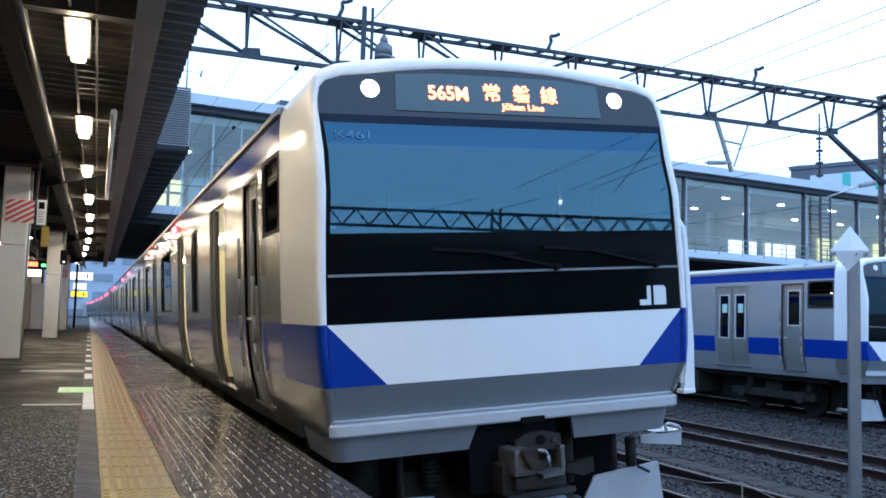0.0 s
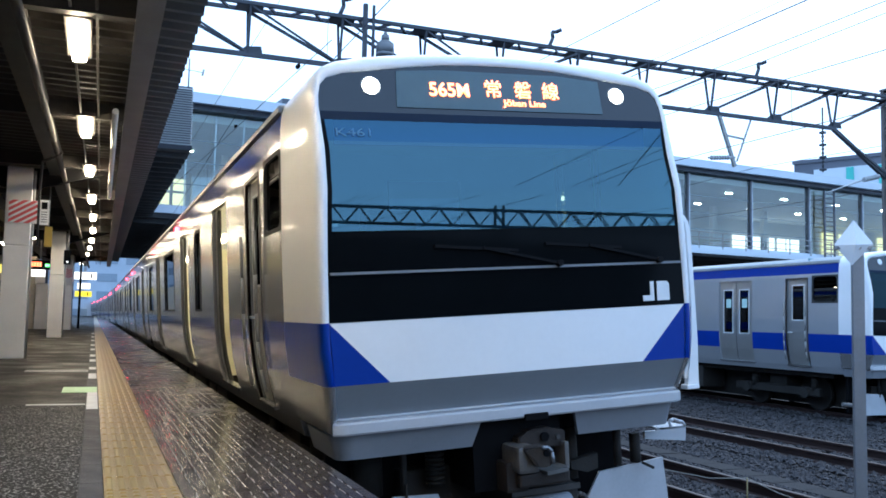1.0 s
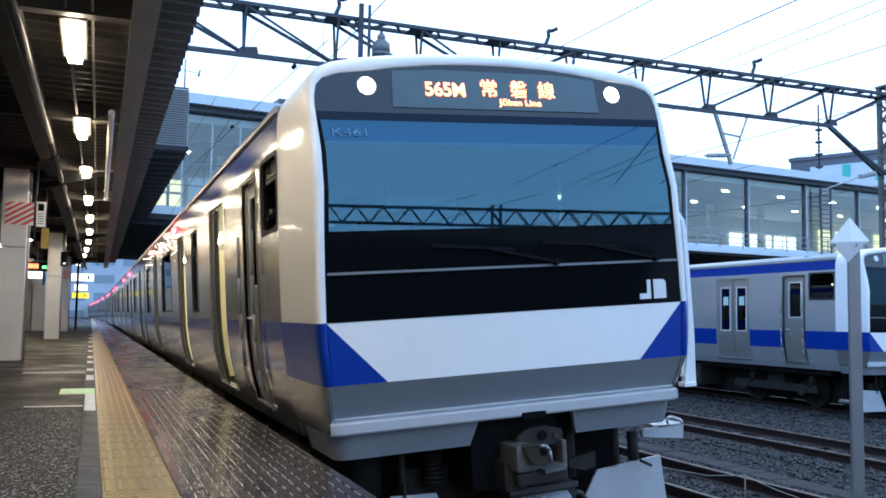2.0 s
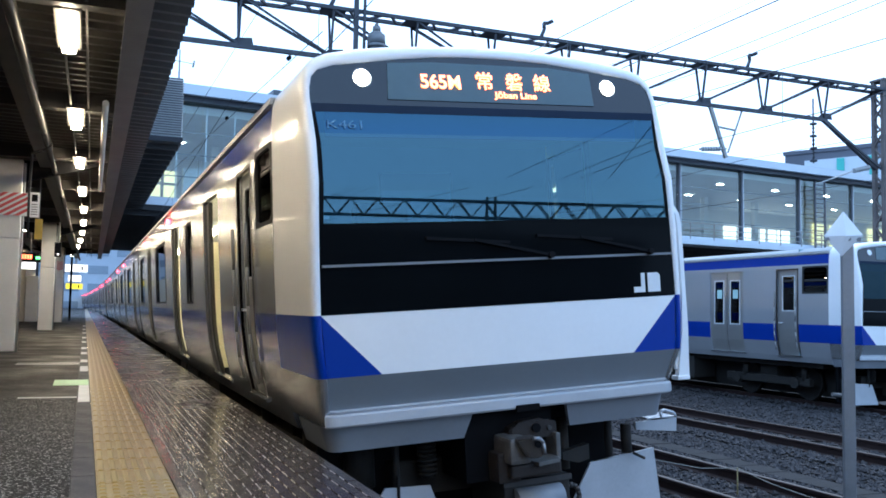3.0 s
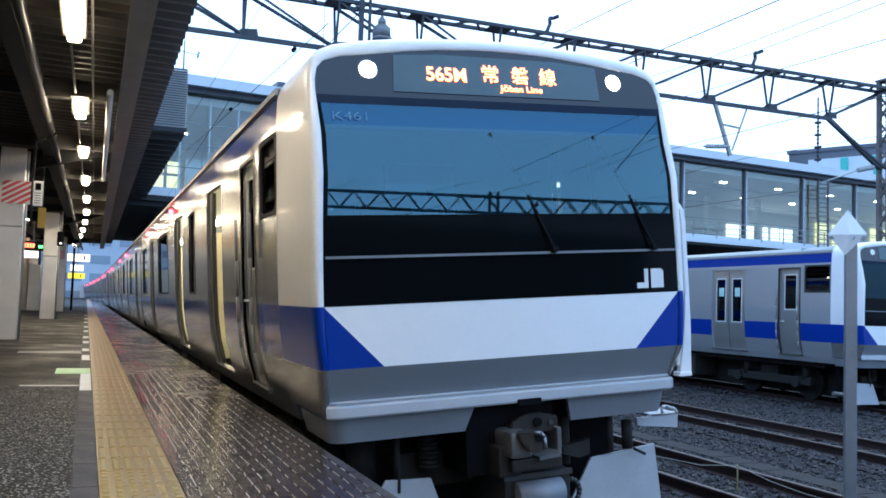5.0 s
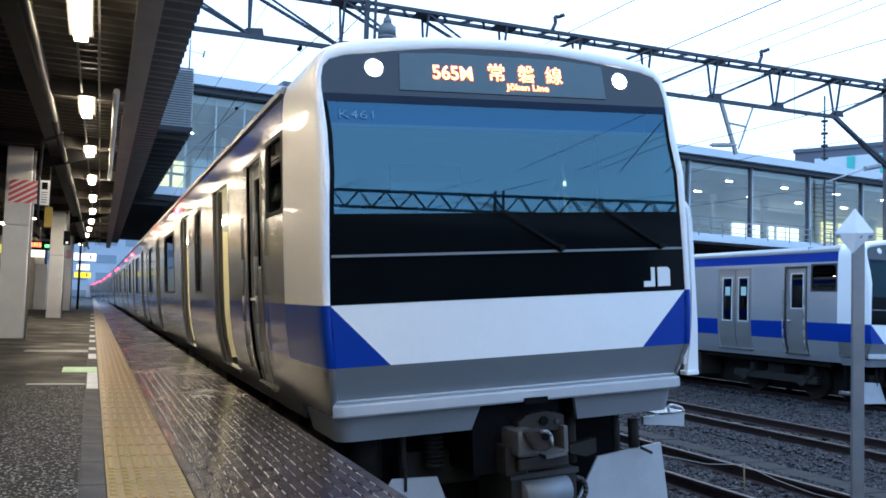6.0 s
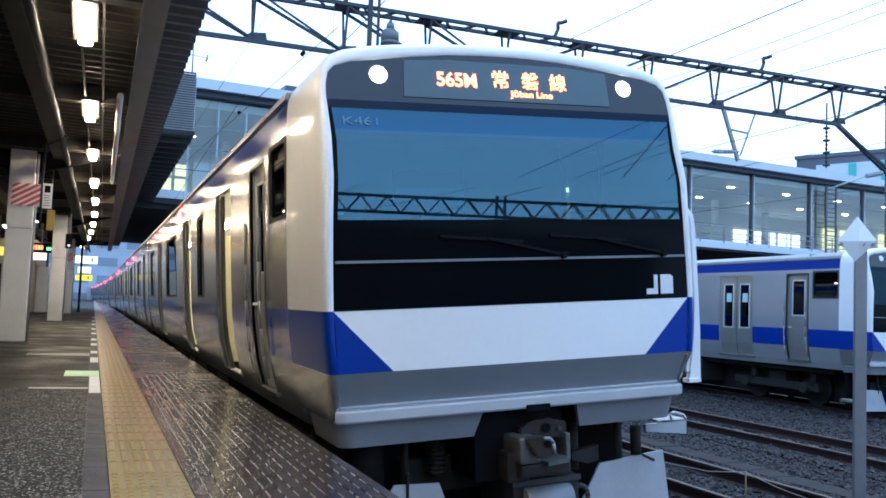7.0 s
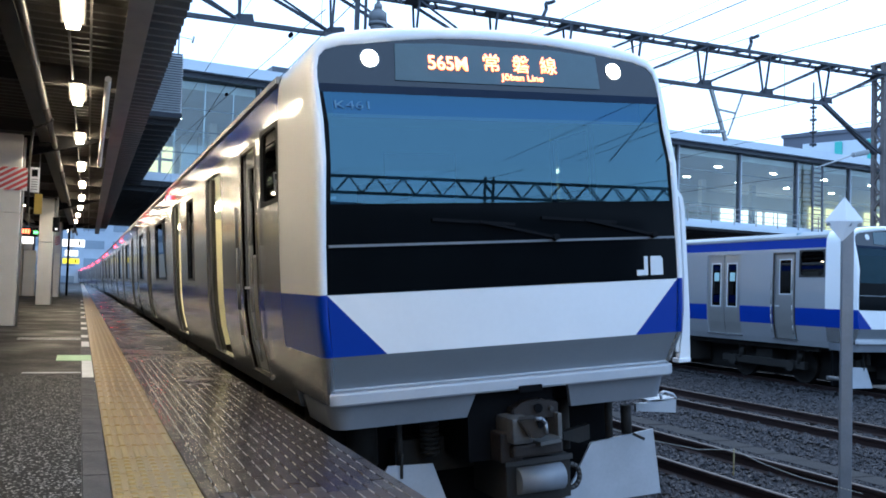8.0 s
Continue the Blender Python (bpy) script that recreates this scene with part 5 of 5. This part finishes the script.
    for z0, z1, r0, r1 in ((7.70, 7.86, 0.26, 0.30), (7.86, 7.93, 0.36, 0.36), (7.93, 8.16, 0.36, 0.34), (8.16, 8.22, 0.30, 0.22), (8.22, 8.36, 0.17, 0.15), (8.36, 8.44, 0.10, 0.06), (7.40, 7.70, 0.26, 0.26)):
        rod(b, (2.98, -0.4, z0), (2.98, -0.4, z1), r0 * 0.6, r1 * 0.6, n=20)
    part("arrester", b, mat("arrester_grey", (0.16, 0.17, 0.18), 0.5), gt)
    return gt


front_gantry = gantry(pose(0, 14, 0), "dark steel lattice gantry carrying the overhead lines")
copy_thing(front_gantry, pose(0, 64, 0))


def yard_gantry(m):
    g = thing("yard_gantry", m, "long dark lattice gantry across the yard", "gantry", "line gantries")
    for yy in (-0.25, 0.25):
        for z in (7.42, 8.40):
            part("chord", bar(bmesh.new(), (-34, yy, z), (30, yy, z), 0.12), GANTRY, g)
        for k in range(80):
            x = -34 + 0.8 * k
            part("diagonal", bar(bmesh.new(), (x, yy, 7.42 if k % 2 else 8.40), (x + 0.8, yy, 8.40 if k % 2 else 7.42), 0.07), GANTRY, g)
    for x in (-34, 0, 30):
        for dx in (-0.25, 0.25):
            part("post_leg", bar(bmesh.new(), (x + dx, 0, -0.4), (x + dx, 0, 8.7), 0.16), GANTRY_POST, g)
        part("post_tie", bar(bmesh.new(), (x - 0.25, 0, 4), (x + 0.25, 0, 4.5), 0.08), GANTRY_POST, g)
    return g


yard_gantry(pose(19.4, -42.6, 0, 0, 0, 17.5))

# ---- overhead wires ----


def wire(pts, r):
    w = part("overhead_wire", tube(bmesh.new(), pts, r, 6), WIRE)
    return tagged(w, "thin dark overhead line wire", "wire", "overhead wires")


for x, z in ((-0.2, 5.25), (3.7, 5.2), (7.9, 5.15), (13.9, 5.05)):
    near = 2 if x < 0 else -95
    wire([(x, y, z) for y in (near, 14, 64, 160)], 0.007)
    wire([(x, y, z + d) for y, d in ((-42, 1.15), (-14, 0.35), (14, 1.15), (39, 0.35), (64, 1.15)) if y > near - 10], 0.007)
    for y in (6, 20, 28, 36):
        hb = part("wire_dropper", rod(bmesh.new(), (x, y, z), (x, y, z + 0.8), 0.005, n=4), WIRE)
        tagged(hb, "thin upright dropper between two overhead wires", "wire", "wire droppers")
wire([(11.6, -60, 9.9), (10.83, 14, 8.98), (10.6, 64, 10.5)], 0.006)
wire([(13.6, -60, 9.6), (12.62, 14, 8.88), (12.2, 64, 10.5)], 0.010)
wire([(12.5, -60, 9.6), (13.98, 14, 9.16), (14.4, 64, 10.5)], 0.010)
wire([(0.55, 2, 9.0), (0.55, 14, 8.9), (0.45, 39, 9.1)], 0.007)
wire([(0.1, 7, 5.95), (0.3, 39, 8.0)], 0.008)
wire([(9.0, 3.0, 6.5), (3.88, -3.89, 6.5), (-1.6, -11.2, 6.6)], 0.004)
wire([(9.5, 1.4, 6.5), (4.49, -4.29, 6.5), (-1.6, -11.2, 6.4)], 0.004)
wire([(9.8, 0.3, 6.5), (4.65, -4.46, 6.5), (-1.6, -10.6, 6.2)], 0.004)
wb = bmesh.new()
for y, z in ((9.5, 6.2), (17.0, 6.6)):
    rod(wb, (0.12, y - 0.06, z), (0.12, y + 0.06, z), 0.04, n=10)
tagged(part("wire_clamp", wb, MATT_BLACK), "small dark clamps on an overhead wire", "wire fitting")

# ---- distance ----


def far_building(m, w, d, h, material, label, floors, bays, win):
    b = thing("far_building", m, label, "building", "far buildings")
    part("wall", B(0, w, 0, d, 0, h), material, b)
    part("roof_edge", B(-0.2, w + 0.2, -0.2, d, h, h + 0.5), material, b)
    for f in range(floors):
        for k in range(bays):
            part("window", B(w * (k + 0.15) / bays, w * (k + 0.85) / bays, -0.08, 0.02, h * (f + 0.3) / floors, h * (f + 0.75) / floors), win, b)
    return b


WIN = mat("far_window", (0.24, 0.29, 0.34), 0.25)
far_building(pose(-34, 175, -0.3, 0, 0, 4), 46, 20, 24, FAR_WALL, "pale blue-grey office building far down the line", 7, 9, WIN)
far_building(pose(20, 240, -0.3), 40, 20, 20, FAR_WALL, "grey building far down the line", 6, 8, WIN)
fb = far_building(pose(87.9, 92.2, -0.4, 0, 0, -64), 26, 22, 25.0, FAR_DARK, "dark grey building with a white panelled front", 0, 0, WIN)
part("white_front", B(2.9, 25, -0.5, -0.01, 12, 23.9), HALL_WHITE, fb)
for x in (7.25, 11.4, 15.6):
    part("teal_panel", B(x, x + 0.95, -0.7, -0.51, 15.0, 23.8), TEAL, fb)
# unseen dark block, added as a backdrop for the windscreen to mirror
far_building(pose(70, -100, -0.3, 0, 0, 180), 140, 20, 12, FAR_DARK, "unseen dark low building added for the windscreen reflection", 3, 24, WIN)
far_building(pose(60, -170, -0.3, 0, 0, 200), 90, 20, 15, FAR_WALL, "grey low building beyond the yard", 4, 14, WIN)
far_building(pose(150, -40, -0.3, 0, 0, 100), 60, 20, 12, FAR_WALL, "grey low building beyond the yard", 3, 10, WIN)

# ---- platform pieces ----
tl = None
for k in range(150):
    y = -5.0 + 0.36 * k
    if tl is None:
        o = part("tactile_tile", B(0, 0.352, 0, 0.352, -0.028, 0.0), YELLOW, pf, "worn yellow tactile tile")
        tl = o.data
    else:
        o = new("tactile_tile", tl)
        o.parent = pf
    o.location = (-2.928, y, ZP)
part("tactile_strip_far", B(-2.928, -2.576, -5.0 + 0.36 * 150, PY1, ZP - 0.028, ZP), YELLOW, pf)
part("tactile_strip_near", B(-2.928, -2.576, PY0, -5.004, ZP - 0.028, ZP), YELLOW, pf)
part("kerb_near", B(-3.046, -2.934, PY0, -5.004, ZP - 0.028, ZP), CONCRETE, pf)
part("paver_strip_near", B(-2.568, -1.665, PY0, -4.62, ZP - 0.028, ZP - 0.001), PAVER, pf)
part("tactile_bed", B(-2.93, -2.572, PY0, PY1, ZP - 0.029, ZP - 0.012), JOINT, pf)
V, F = [], []
for k in range(120):
    n_bar, half = (1, 0.168) if k > 10 else (4, 0.026)
    for i in range(n_bar):
        y0 = -5.0 + 0.36 * k + 0.352 * (i + 0.5) / n_bar
        for j in range(6):
            x0 = -2.928 + 0.026 + 0.06 * j
            s = len(V)
            for w, h, z in ((0.017, half, 0.0), (0.010, half - 0.008, 0.005)):
                V += [(x0 - w, y0 - h, ZP + z), (x0 + w, y0 - h, ZP + z), (x0 + w, y0 + h, ZP + z), (x0 - w, y0 + h, ZP + z)]
            F += [(s + a, s + (a + 1) % 4, s + 4 + (a + 1) % 4, s + 4 + a) for a in range(4)] + [(s + 4, s + 5, s + 6, s + 7)]
me = bpy.data.meshes.new("tactile_bars")
me.from_pydata(V, [], F)
me.materials.append(DOME)
dm = new("tactile_bars", me)
dm.parent = pf
tagged(dm, kind="stuff")

kb_me = None
for k in range(60):
    y = -5 + 0.6 * k
    if kb_me is None:
        o = part("kerb_stone", B(0, 0.112, 0, 0.592, -0.028, 0.0), CONCRETE, pf)
        kb_me = o.data
    else:
        o = new("kerb_stone", kb_me)
        o.parent = pf
    o.location = (-3.046, y, ZP)
part("kerb_far", B(-3.046, -2.934, -5 + 36, PY1, ZP - 0.028, ZP), CONCRETE, pf)


def paver_mesh():
    b = bmesh.new()
    w, l, e = 0.0610, 0.198, 0.003
    lo = [b.verts.new(p) for p in ((0, 0, -0.02), (w, 0, -0.02), (w, l, -0.02), (0, l, -0.02))]
    md = [b.verts.new(p) for p in ((0, 0, -e), (w, 0, -e), (w, l, -e), (0, l, -e))]
    hi = [b.verts.new(p) for p in ((e, 0, 0), (w - e, 0, 0), (w - e, l, 0), (e, l, 0))]
    for a, c in ((lo, md), (md, hi)):
        for i in range(4):
            b.faces.new((a[i], a[(i + 1) % 4], c[(i + 1) % 4], c[i]))
    b.faces.new(hi)
    return b


first = part("paver", paver_mesh(), PAVER, pf)
pv = first.data
pvn = np.array([v.co[:] for v in pv.vertices])
pvf = [tuple(p.vertices) for p in pv.polygons]
first.location = (-2.568, -2.6, ZP)
count, V, F = 1, [], []
rp = random.Random(8)
for row in range(300):
    for j in range(14):
        y = -4.6 + row * 0.2 + (0.1 if j % 2 else 0.0)
        x = -2.568 + 0.0645 * j
        dz, ax, ay = rp.uniform(-0.0012, 0.0012), rp.uniform(-0.9, 0.9), rp.uniform(-0.7, 0.7)
        if -2.0 <= y < 3.9 and count < 300:
            o = new("paver", pv)
            o.parent = pf
            o.matrix_basis = pose(x, y, ZP + dz, ax * 0.2, ay * 0.3, 0)
            count += 1
        elif abs(y + 2.6) > 0.05 or j:
            s = len(V)
            m = pose(x, y, ZP + dz, ax * 0.2, ay * 0.3, 0)
            V += [tuple(m @ Vector(p)) for p in pvn]
            F += [tuple(i + s for i in f) for f in pvf]
me = bpy.data.meshes.new("paver_field")
me.from_pydata(V, [], F)
me.materials.append(PAVER)
o = new("paver_field", me)
o.parent = pf
tagged(o, kind="stuff")
# thin pale strips paint the wet highlights on the long joints
V, F = [], []
for row in range(100):
    for j in range(1, 14):
        y = -4.6 + row * 0.2 + (0.1 if j % 2 else 0.0) + rp.uniform(0.01, 0.04)
        x = -2.568 + 0.0645 * j - 0.0018
        w, l, z = rp.uniform(0.0012, 0.0030), rp.uniform(0.05, 0.14), ZP + rp.uniform(0.0, 0.0035)
        s = len(V)
        V += [(x - w, y, z - 0.01), (x + w, y, z - 0.01), (x + w, y + l, z - 0.01), (x - w, y + l, z - 0.01), (x - w * 0.5, y, z), (x + w * 0.5, y, z), (x + w * 0.5, y + l, z), (x - w * 0.5, y + l, z)]
        F += [(s, s + 1, s + 5, s + 4), (s + 1, s + 2, s + 6, s + 5), (s + 2, s + 3, s + 7, s + 6), (s + 3, s, s + 4, s + 7), (s + 4, s + 5, s + 6, s + 7)]
me = bpy.data.meshes.new("joint_ridges")
me.from_pydata(V, [], F)
me.materials.append(DASH)
o = new("joint_ridges", me)
o.parent = pf
tagged(o, "pale strips drawn as wet glints along the paver joints", kind="stuff")
part("paver_strip_far", B(-2.568, -1.665, 55.4, PY1, ZP - 0.028, ZP - 0.001), PAVER, pf)


def motions():
    lean = pose(0, 0, 0, -7, 0, 0)
    sweep = [(0.0, 12), (4.55, 12), (4.65, 20), (4.7, 31), (4.8, 46), (4.9, 57), (5.0, 66), (5.15, 76), (5.35, 81), (5.55, 76), (5.7, 66), (5.8, 57), (5.9, 46), (6.0, 31), (6.08, 14), (6.15, 12), (8.0, 12)]
    for w, x in zip(wipers, (0.32, 1.19)):
        walk(w, [(t, pose(x, -0.03, 2.235) @ lean @ pose(0, 0, 0, 0, a, 0)) for t, a in sweep])


motions()
